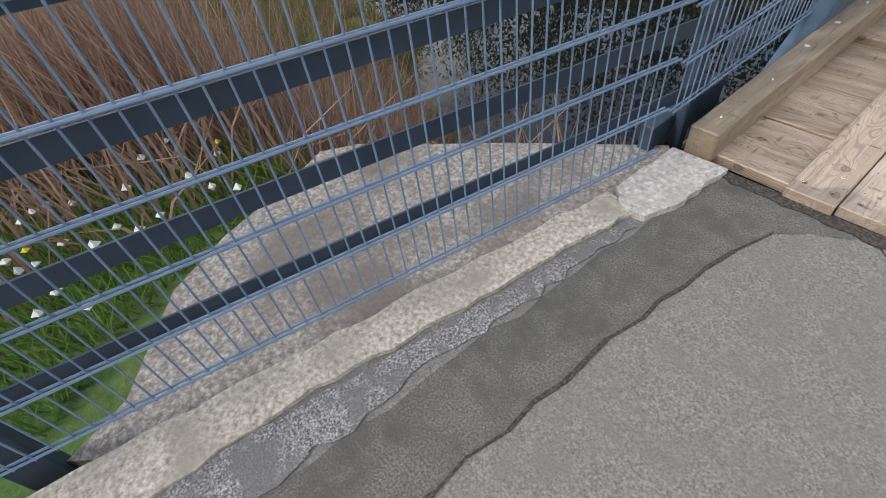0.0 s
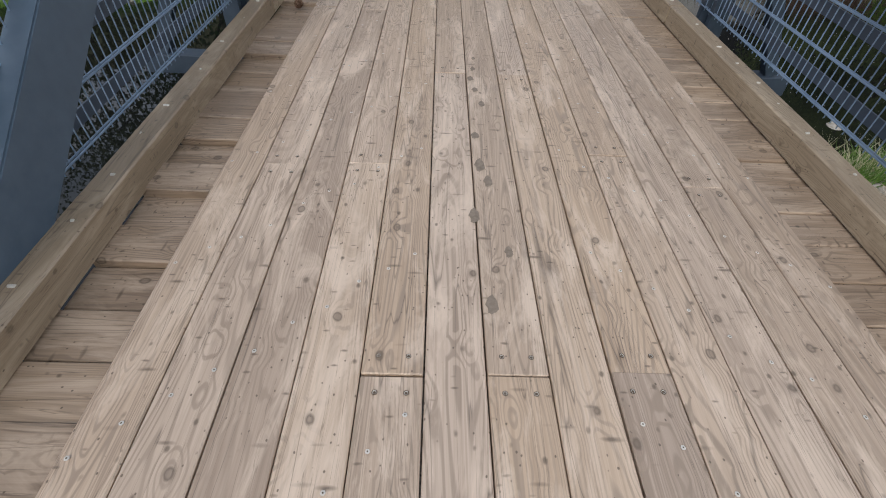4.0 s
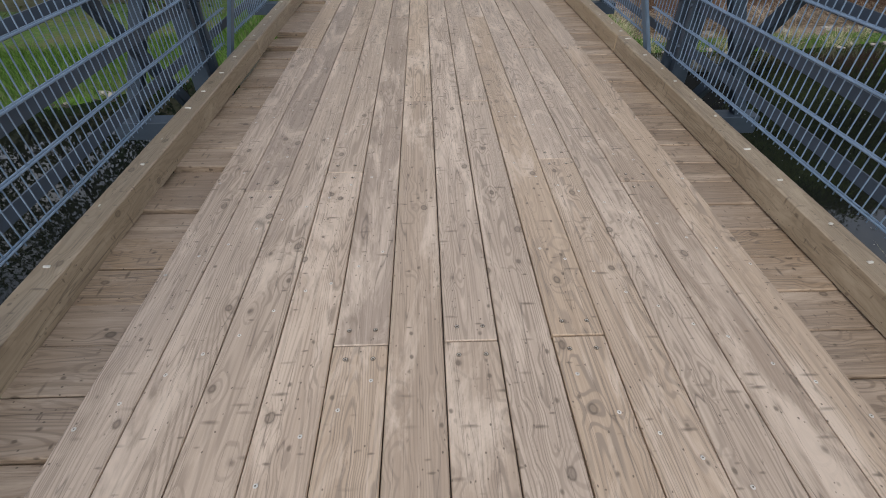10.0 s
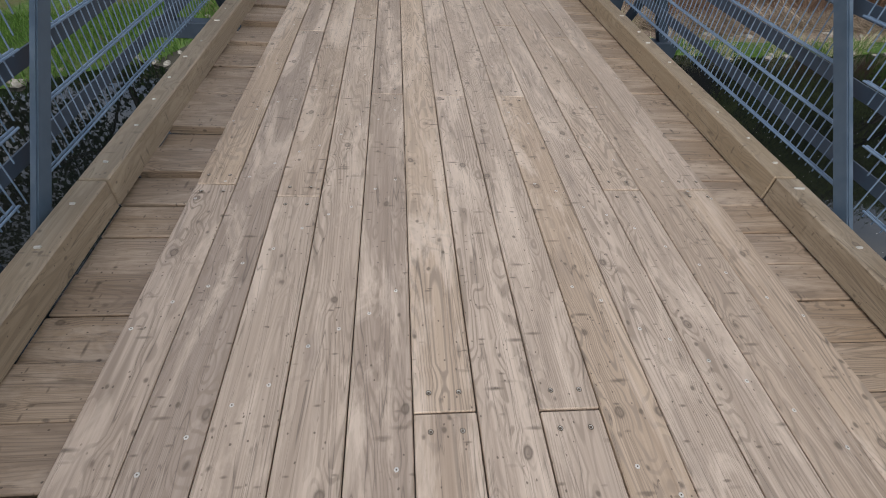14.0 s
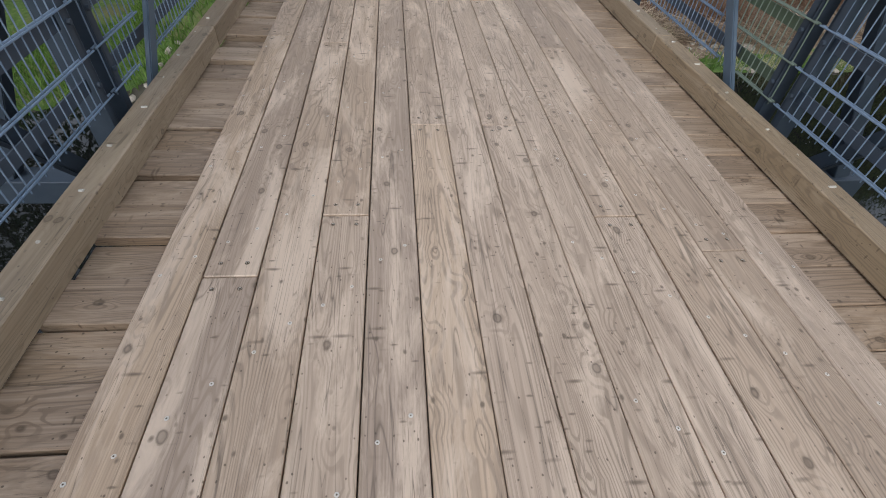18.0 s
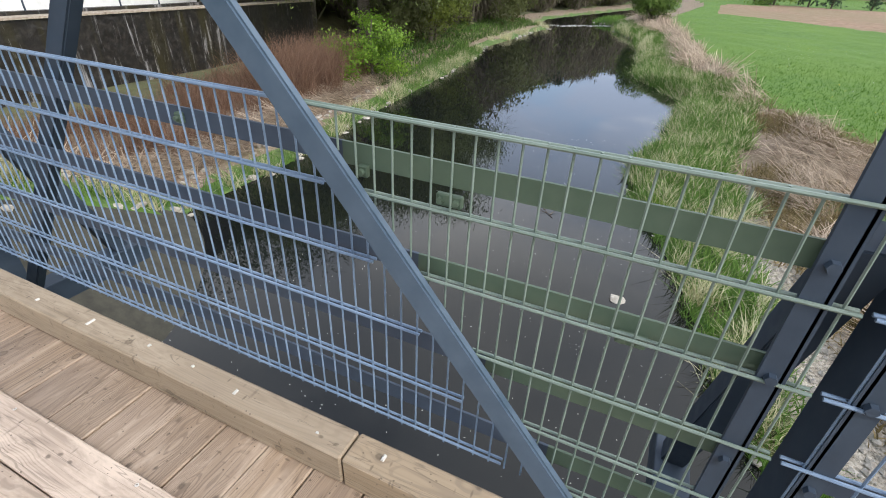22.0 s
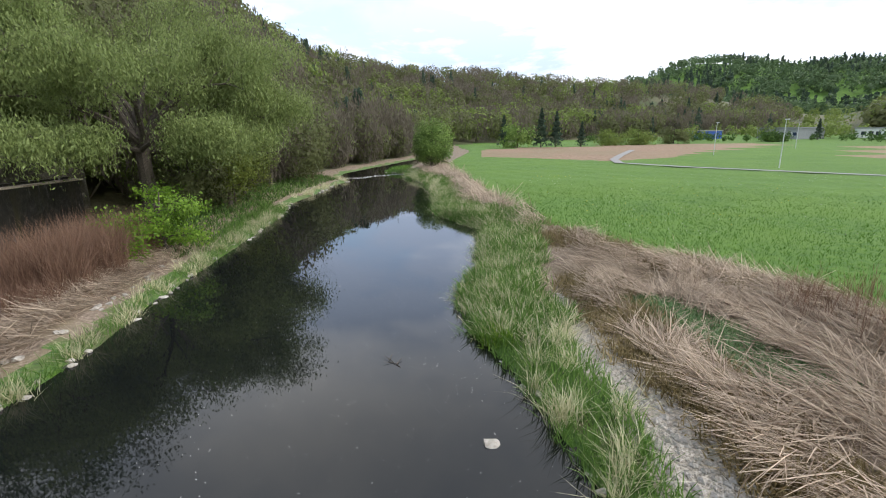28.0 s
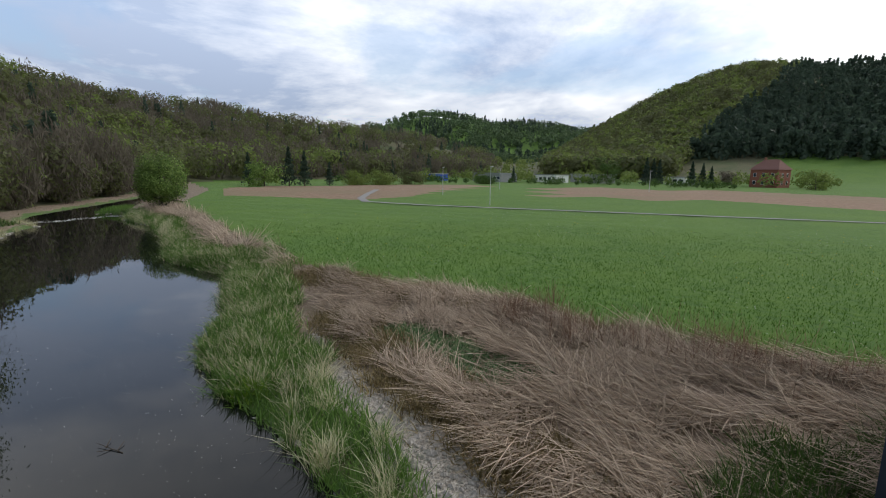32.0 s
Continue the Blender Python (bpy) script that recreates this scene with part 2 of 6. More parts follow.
def paint(name, base, worn, rough=0.45, metal=0.0):
    """Coated steel with faint chalking and grime."""
    m, t, b = material(name, rough, metal)
    v, _ = coords(t, (1, 1, 1))
    n = noise_tex(t, v, 14, 5, 0.6)
    big = noise_tex(t, v, 1.7, 3, 0.6)
    col = mix(t, ramp(t, n, [(0.35, (0, 0, 0)), (0.75, (0.7, 0.7, 0.7))]), base, worn)
    col = mix(t, ramp(t, big, [(0.4, (0, 0, 0)), (0.7, (0.35, 0.35, 0.35))]), col, tuple(c * 0.6 for c in base))
    t.links.new(col, b.inputs["Base Color"])
    t.links.new(ramp(t, n, [(0.3, (rough - 0.08,) * 3), (0.7, (rough + 0.15,) * 3)]), b.inputs["Roughness"])
    b.inputs["Specular IOR Level"].default_value = 0.3
    bump(t, b, n, 0.06, 0.002)
    return m


def leafy(name, a, b2, rough=0.6, trans=0.4, per_island=True):
    """Leaves, blades and twigs: colour differs from piece to piece."""
    m, t, b = material(name, rough)
    g = t.nodes.new("ShaderNodeNewGeometry")
    v, _ = coords(t, (1, 1, 1), False)
    col = ramp(t, g.outputs["Random Per Island"], [(0.0, a), (0.6, tuple((p + q) / 2 for p, q in zip(a, b2))), (1.0, b2)])
    big = noise_tex(t, v, 0.11, 3, 0.6)
    col = mix(t, ramp(t, big, [(0.35, (0, 0, 0)), (0.7, (0.55, 0.55, 0.55))]), col, tuple(c * 0.75 for c in a))
    t.links.new(col, b.inputs["Base Color"])
    b.inputs["Specular IOR Level"].default_value = 0.25
    tr = t.nodes.new("ShaderNodeBsdfTranslucent")
    ms = add(t, "ShaderNodeMixShader")
    ms.inputs[0].default_value = trans
    t.links.new(col, tr.inputs["Color"])
    t.links.new(b.outputs[0], ms.inputs[1])
    t.links.new(tr.outputs[0], ms.inputs[2])
    t.links.new(ms.outputs[0], t.nodes["Material Output"].inputs["Surface"])
    return m


W_PLANK = wood("weathered_plank", (0.565, 0.455, 0.358), (0.405, 0.314, 0.239), (0.195, 0.145, 0.103), "y")
W_CROSS = wood("cross_plank", (0.43, 0.335, 0.25), (0.29, 0.215, 0.152), (0.14, 0.10, 0.068), "x")
W_KERB = wood("kerb_beam", (0.365, 0.292, 0.208), (0.285, 0.222, 0.152), (0.18, 0.132, 0.086), "y")
STEEL = paint("blue_grey_paint", (0.05, 0.07, 0.10), (0.078, 0.10, 0.135))
STEEL_L = paint("pale_blue_grey_paint", (0.072, 0.108, 0.15), (0.11, 0.15, 0.198), 0.4)
STEEL_D = paint("dark_slate_paint", (0.034, 0.05, 0.073), (0.058, 0.078, 0.105), 0.5)
STEEL_G = paint("grey_green_paint", (0.085, 0.125, 0.085), (0.125, 0.165, 0.115))
ROD = paint("pale_blue_rod", (0.15, 0.22, 0.32), (0.25, 0.32, 0.41), 0.4)
ROD_G = paint("pale_green_rod", (0.15, 0.20, 0.165), (0.24, 0.285, 0.245), 0.4)
SCREW = paint("zinc_screw", (0.72, 0.70, 0.64), (0.55, 0.50, 0.44), 0.4, 0.3)
HOLE, _t, _b = material("countersink_rim", 0.8)
_b.inputs["Base Color"].default_value = (0.11, 0.08, 0.055, 1)
ASPHALT = rough_mat("asphalt", [(0.3, (0.10, 0.093, 0.083)), (0.5, (0.205, 0.192, 0.172)), (0.72, (0.35, 0.33, 0.295))], 150, 0.9, 4, ((0.185, 0.172, 0.152), 0.45, 0.7), 0.5, 0.006)
TAR = rough_mat("fresh_asphalt_patch", [(0.3, (0.055, 0.05, 0.044)), (0.5, (0.142, 0.132, 0.117)), (0.75, (0.27, 0.255, 0.228))], 150, 0.9, 4, ((0.088, 0.082, 0.072), 0.4, 0.65), 0.6, 0.006)
GRIT = rough_mat("gritty_seam", [(0.35, (0.06, 0.06, 0.06)), (0.5, (0.22, 0.21, 0.2)), (0.65, (0.5, 0.48, 0.45))], 160, 0.95, 3, ((0.16, 0.15, 0.14), 0.45, 0.6), 0.7, 0.006)
DIRT = rough_mat("joint_soil", [(0.3, (0.02, 0.017, 0.014)), (0.5, (0.06, 0.05, 0.042)), (0.72, (0.14, 0.125, 0.11))], 90, 0.95, 4)
CONCRETE = rough_mat("weathered_concrete", [(0.3, (0.13, 0.12, 0.11)), (0.5, (0.25, 0.24, 0.22)), (0.7, (0.42, 0.41, 0.38))], 60, 0.92, 6, ((0.12, 0.11, 0.10), 0.45, 0.62), 0.4, 0.006, 2.2)
APRON = rough_mat("stained_concrete", [(0.3, (0.11, 0.098, 0.085)), (0.5, (0.25, 0.225, 0.197)), (0.7, (0.48, 0.45, 0.40))], 55, 0.92, 6, ((0.14, 0.122, 0.104), 0.46, 0.62), 0.5, 0.008, 1.8)
MORTAR = rough_mat("white_mortar", [(0.3, (0.30, 0.27, 0.235)), (0.5, (0.50, 0.46, 0.41)), (0.7, (0.72, 0.69, 0.64))], 45, 0.92, 6, ((0.42, 0.38, 0.33), 0.5, 0.66), 0.6, 0.01, 4.0)
LIME = rough_mat("pale_concrete_kerb", [(0.3, (0.22, 0.19, 0.15)), (0.5, (0.50, 0.44, 0.355)), (0.7, (0.76, 0.70, 0.60))], 60, 0.92, 6, ((0.33, 0.29, 0.24), 0.5, 0.68), 0.6, 0.01, 3.0)
MEADOW = rough_mat("meadow", [(0.3, (0.036, 0.092, 0.006)), (0.5, (0.062, 0.138, 0.009)), (0.72, (0.094, 0.182, 0.014))], 3.0, 0.95, 8, ((0.082, 0.16, 0.010), 0.42, 0.66), 0.9, 0.12, 0.13)
STRAW = rough_mat("straw_litter", [(0.3, (0.07, 0.05, 0.034)), (0.5, (0.19, 0.14, 0.10)), (0.72, (0.42, 0.33, 0.25))], 9.0, 0.9, 8, ((0.20, 0.16, 0.095), 0.45, 0.62), 0.9, 0.05, 0.6)
GRAVEL = rough_mat("gravel_bed", [(0.35, (0.15, 0.128, 0.098)), (0.5, (0.37, 0.33, 0.265)), (0.68, (0.58, 0.525, 0.44))], 16, 0.95, 4, ((0.30, 0.255, 0.195), 0.5, 0.7), 1.0, 0.04, 1.2)
SOIL = rough_mat("forest_floor", [(0.3, (0.06, 0.055, 0.03)), (0.5, (0.10, 0.095, 0.045)), (0.72, (0.13, 0.13, 0.055))], 0.9, 0.95, 8, ((0.05, 0.075, 0.02), 0.45, 0.62), 0.8, 0.2, 0.03)
FIELD = rough_mat("ploughed_field", [(0.3, (0.14, 0.085, 0.05)), (0.5, (0.22, 0.14, 0.085)), (0.72, (0.30, 0.20, 0.13))], 1.2, 0.95, 6, ((0.19, 0.14, 0.075), 0.45, 0.62), 0.7, 0.1, 0.05)
BANKG = rough_mat("bank_grass_ground", [(0.3, (0.03, 0.06, 0.012)), (0.5, (0.07, 0.14, 0.025)), (0.72, (0.16, 0.2, 0.06))], 6.0, 0.9, 8, ((0.12, 0.11, 0.05), 0.48, 0.62), 0.9, 0.06, 0.5)
BED = rough_mat("river_bed", [(0.3, (0.02, 0.02, 0.014)), (0.7, (0.06, 0.055, 0.04))], 3.0)
STONE = rough_mat("pale_limestone", [(0.3, (0.20, 0.18, 0.15)), (0.5, (0.35, 0.32, 0.275)), (0.7, (0.50, 0.465, 0.41))], 12, 0.9, 6, ((0.25, 0.24, 0.18), 0.5, 0.7), 0.5, 0.02, 1.5)
WALLST, _t, _b = material("wet_mossy_wall", 0.4)
_v, _ = coords(_t, (1.3, 1.3, 0.10), False)
_v2, _ = coords(_t, (1, 1, 1), False)
_c = ramp(_t, noise_tex(_t, _v2, 3.0, 8, 0.65), [(0.3, (0.004, 0.0035, 0.003)), (0.5, (0.012, 0.010, 0.008)), (0.72, (0.042, 0.036, 0.03))])
_c = mix(_t, ramp(_t, noise_tex(_t, _v, 0.7, 3, 0.6), [(0.54, (0, 0, 0)), (0.64, (0.7, 0.7, 0.7))]), _c, (0.026, 0.022, 0.005))
_c = mix(_t, ramp(_t, noise_tex(_t, _v, 1.5, 7, 0.75, 0.4), [(0.565, (0, 0, 0)), (0.66, (0.85, 0.85, 0.85))]), _c, (0.30, 0.29, 0.29))
_t.links.new(_c, _b.inputs["Base Color"])
bump(_t, _b, noise_tex(_t, _v2, 2.2, 6, 0.6), 0.8, 0.08)
OLDST = rough_mat("old_rubble_wall", [(0.3, (0.03, 0.027, 0.02)), (0.5, (0.085, 0.077, 0.058)), (0.72, (0.17, 0.155, 0.125))], 3.5, 0.95, 8, ((0.05, 0.05, 0.02), 0.48, 0.62), 0.8, 0.08, 0.9)
SAND = rough_mat("sandy_coping", [(0.3, (0.19, 0.155, 0.115)), (0.5, (0.34, 0.285, 0.22)), (0.7, (0.46, 0.40, 0.33))], 9, 0.92, 6)
PATHM = rough_mat("pale_tarmac", [(0.3, (0.18, 0.178, 0.17)), (0.7, (0.27, 0.265, 0.25))], 4.0)
BARK = rough_mat("bark", [(0.3, (0.035, 0.028, 0.02)), (0.5, (0.075, 0.062, 0.047)), (0.72, (0.13, 0.11, 0.09))], 12, 0.95, 6)
WHITE = rough_mat("white_render", [(0.3, (0.66, 0.66, 0.65)), (0.7, (0.82, 0.82, 0.80))], 3.0)
BRICKH = rough_mat("brick_house_wall", [(0.3, (0.14, 0.05, 0.035)), (0.5, (0.22, 0.085, 0.055)), (0.7, (0.28, 0.12, 0.08))], 6.0)
ROOFR = rough_mat("brown_roof", [(0.3, (0.11, 0.05, 0.04)), (0.7, (0.19, 0.095, 0.075))], 5.0)
SLATE = rough_mat("dark_slate_roof", [(0.3, (0.012, 0.012, 0.014)), (0.7, (0.025, 0.025, 0.028))], 5.0)
GREYB = rough_mat("grey_cladding", [(0.3, (0.20, 0.21, 0.215)), (0.7, (0.32, 0.33, 0.33))], 2.0)
BLUEB = rough_mat("blue_cladding", [(0.3, (0.03, 0.08, 0.35)), (0.7, (0.06, 0.13, 0.45))], 2.0)
GRASS_B = leafy("green_blades", (0.075, 0.165, 0.028), (0.23, 0.37, 0.09), trans=0.5)
HERB = leafy("pale_herb_leaves", (0.10, 0.19, 0.07), (0.25, 0.37, 0.17), trans=0.3)
GRASS_M = leafy("mown_blades", (0.042, 0.108, 0.008), (0.088, 0.19, 0.014), 0.8)
STRAW_B = leafy("straw_blades", (0.46, 0.44, 0.25), (0.84, 0.80, 0.56), trans=0.5)
REED_B = leafy("dead_reed", (0.20, 0.145, 0.10), (0.86, 0.71, 0.54))
RUST_B = leafy("rusty_stems", (0.14, 0.08, 0.052), (0.36, 0.23, 0.16))
LEAF_L = leafy("spring_leaves", (0.10, 0.20, 0.02), (0.26, 0.40, 0.05))
LEAF_Y = leafy("yellow_green_leaves", (0.13, 0.17, 0.03), (0.25, 0.30, 0.06))
LEAF_W = leafy("willow_leaves", (0.155, 0.205, 0.065), (0.275, 0.34, 0.115), trans=0.35)
LEAF_D = leafy("dark_leaves", (0.04, 0.085, 0.018), (0.10, 0.17, 0.035))
LEAF_R = leafy("round_tree_leaves", (0.09, 0.165, 0.03), (0.30, 0.41, 0.11))
TWIG = leafy("bare_twigs", (0.07, 0.055, 0.04), (0.17, 0.135, 0.10))
# paler, cooler green: distance haze is put into this leaf colour
FARGR = leafy("hazed_far_canopy", (0.075, 0.125, 0.055), (0.11, 0.165, 0.07))
CONIF = leafy("conifer_needles", (0.044, 0.074, 0.05), (0.08, 0.118, 0.074))
OLIVE = leafy("olive_canopy", (0.11, 0.125, 0.05), (0.15, 0.165, 0.065), trans=0.5)
BUDS = leafy("budding_canopy", (0.15, 0.205, 0.05), (0.22, 0.28, 0.075), trans=0.5)
SHRUBT = leafy("shrub_twigs", (0.24, 0.15, 0.11), (0.52, 0.38, 0.30))
BRAMBLE = leafy("brown_bramble", (0.13, 0.105, 0.045), (0.42, 0.33, 0.17))
RUSSET = leafy("russet_canopy", (0.13, 0.115, 0.085), (0.175, 0.15, 0.11), trans=0.5)
FLOWER_Y, _t, _b = material("dandelion_yellow", 0.7)
_b.inputs["Base Color"].default_value = (0.85, 0.62, 0.02, 1)
FLOWER_W, _t, _b = material("seed_head_white", 0.9)
_b.inputs["Base Color"].default_value = (0.72, 0.72, 0.68, 1)
GLASS, _t, _b = material("window_glass", 0.08)
_b.inputs["Base Color"].default_value = (0.03, 0.04, 0.05, 1)
LAMPG = paint("galvanised_pole", (0.5, 0.52, 0.53), (0.62, 0.63, 0.64), 0.5)
STAIN, _t, _b = material("damp_stain", 0.55)
_v, _ = coords(_t, (1, 1, 1), False)
_t.links.new(ramp(_t, noise_tex(_t, _v, 60, 3), [(0.3, (0.17, 0.135, 0.10)), (0.7, (0.27, 0.215, 0.165))]), _b.inputs["Base Color"])
WATER, _t, _b = material("river_water", 0.02)
_b.inputs["Base Color"].default_value = (0.006, 0.007, 0.007, 1)
_b.inputs["IOR"].default_value = 1.38
_v, _ = coords(_t, (1, 1.6, 1), False)
bump(_t, _b, noise_tex(_t, _v, 1.3, 3, 0.5), 0.05, 0.02)

# ---- small builders ----


def mesh_ob(name, bm, mat, parent=None, label="", kind="", category="", group=""):
    me = bpy.data.meshes.new(name)
    bm.to_mesh(me)
    bm.free()
    for mm in mat if isinstance(mat, (list, tuple)) else [mat]:
        me.materials.append(mm)
    ob = new(name, me)
    ob.parent = parent
    return tagged(ob, label, category, group, kind)


def part(name, bm, mat, parent, label=""):
    return mesh_ob(name, bm, mat, parent, label)


def shared(name, me, parent, m, label=""):
    ob = new(name, me)
    ob.parent = parent
    ob.matrix_basis = m
    return tagged(ob, label)


def thing(name, label, category, loc=(0, 0, 0), group="", kind=""):
    ob = new(name)
    ob.location = loc
    return tagged(ob, label, category, group, kind)


def box(bm, lo, hi, bevel=0.0):
    c = [(a + b) / 2 for a, b in zip(lo, hi)]
    s = [b - a for a, b in zip(lo, hi)]
    r = bmesh.ops.create_cube(bm, size=1.0, matrix=Matrix.Translation(c) @ Matrix.Diagonal((*s, 1)))
    if bevel:
        ed = {e for v in r["verts"] for e in v.link_edges}
        bmesh.ops.bevel(bm, geom=list(ed), offset=bevel, segments=1, affect="EDGES")
    return bm


def boxed(lo, hi, bevel=0.0):
    return box(bmesh.new(), lo, hi, bevel)


def tube(bm, a, b, ra, rb=None, n=6, caps=True):
    a, b = Vector(a), Vector(b)
    q = (b - a).to_track_quat("Z", "Y").to_matrix()
    rings = []
    for p, r in ((a, ra), (b, ra if rb is None else rb)):
        rings.append([bm.verts.new(p + q @ Vector((r * math.cos(k * 2 * math.pi / n), r * math.sin(k * 2 * math.pi / n), 0))) for k in range(n)])
    for k in range(n):
        bm.faces.new((rings[0][k], rings[0][(k + 1) % n], rings[1][(k + 1) % n], rings[1][k]))
    if caps:
        bm.faces.new(rings[0][::-1])
        bm.faces.new(rings[1])
    return bm


def bar(bm, a, b, w, d, up=(1, 0, 0), bevel=0.0):
    """A straight bar of section w x d from a to b; d lies along up."""
    a, b, up = Vector(a), Vector(b), Vector(up)
    z = (b - a).normalized()
    x = up.cross(z).normalized()
    y = z.cross(x)
    m = Matrix((x, y, z)).transposed().to_4x4()
    m.translation = (a + b) / 2
    r = bmesh.ops.create_cube(bm, size=1.0, matrix=m @ Matrix.Diagonal((w, d, (b - a).length, 1)))
    if bevel:
        bmesh.ops.bevel(bm, geom=list({e for v in r["verts"] for e in v.link_edges}), offset=bevel, segments=2, affect="EDGES")
    return bm


def pydata(name, verts, faces, mats, idx=None, parent=None, smooth=False, **tags):
    me = bpy.data.meshes.new(name)
    me.from_pydata(verts, [], faces)
    for mm in mats:
        me.materials.append(mm)
    if idx is not None:
        me.polygons.foreach_set("material_index", np.asarray(idx, dtype=np.int32))
    if smooth:
        me.polygons.foreach_set("use_smooth", np.ones(len(faces), dtype=bool))
    me.update()
    ob = new(name, me)
    ob.parent = parent
    return tagged(ob, **tags)


# ---- ground ----
HUB = (1.45, 11.9)
WATER_Z = -4.8
XR = [-200, -60, -21, -13, -10, -8, -5.7, -2.2, 6.3, 7.7, 9.3, 12.1, 15.3, 17, 18.9, 20.5, 22.8, 27.3, 31.6, 33, 35.1, 38, 45, 53, 61, 69.4, 75.8, 79, 84, 92, 105, 130, 400]
YR = [-30, 5, 7, 6.4, 4.1, 3.5, 3.1, 3.2, 8.55, 9.15, 9.5, 10.15, 11.1, 11.5, 11.7, 11.6, 10.7, 10.5, 10.1, 10.6, 12.0, 13.4, 13.85, 14.7, 15.9, 19.3, 19.8, 23.6, 22.6, 20.4, 17.0, 15, 40]
XL = [-200, -60, -21, -11, -8, 0, 8.7, 12.8, 15.6, 18.8, 25, 38, 44.7, 52, 60, 65.5, 67.5, 72, 78, 90, 104, 130, 400]
YL = [-5, 17, 16, 18, 20.3, 21.8, 22.65, 22.75, 23.1, 23.7, 24.3, 25.7, 27.2, 27.0, 27.1, 26.4, 28.3, 29.4, 30.0, 27.7, 24.5, 19, 44]
XM, YM = [-60, -10, 3, 5.5, 8.2, 11, 13.5, 16.5, 19.3, 22, 25, 35, 60, 66, 72, 79.5, 95, 130, 400], [-14, -14, -10.5, -6, -3.4, -1.4, -0.2, 0.4, 2.1, 4.2, 6.0, 8.2, 11.5, 12.6, 13.2, 14.0, 12.0, 8, 30]
AZ_A = [-60, -39, -34, -26, -19, -11, -2, 5, 12, 17, 22, 30, 40, 60, 90, 140, 180]
R0_A = [500, 340, 320, 300, 260, 230, 200, 150, 95, 76, 62, 52, 46, 42, 42, 40, 60]
R1_A = [900, 640, 600, 560, 520, 480, 450, 400, 340, 290, 250, 190, 160, 140, 130, 160, 200]
EL_A = [0, 0, 1.2, 2.9, 3.7, 4.2, 5.2, 5.7, 6.0, 7.0, 9.5, 14, 18, 19, 20, 16, 10]
AZ_C, EL_C = [-62, -54, -44, -38, -33, -29, -26, -23, -18, -12, 0], [0, 3.0, 4.4, 4.9, 5.3, 5.7, 6.2, 5.7, 4.4, 3.0, 0]
AZ_D, EL_D = [-180, -150, -110, -80, -70, -66, -61.5, -58, -55.5, -50, -44.7, -41, -37], [3, 5, 7, 8.2, 8.6, 9.0, 9.6, 9.5, 9.0, 6.7, 3.8, 1.6, 0]


def interp(x, xs, ys):
    return np.interp(x, xs, ys)


def GC(x):
    """How far the middle of the gravel strip lies from the waterline."""
    return np.interp(x, [4, 6.7, 8, 11, 13.5, 17, 18.2], [1.2, 1.5, 1.75, 2.2, 2.35, 3.3, 3.25])


def ripple(x, y, s, seed=0.0):
    return np.sin(x * s + 1.3 * np.sin(y * s * 0.7 + seed)) * np.cos(y * s * 1.1 + 0.8 * np.sin(x * s * 0.6 + seed * 2))


def smooth(a, b, t):
    u = np.clip((t - a) / (b - a), 0, 1)
    return u * u * (3 - 2 * u)


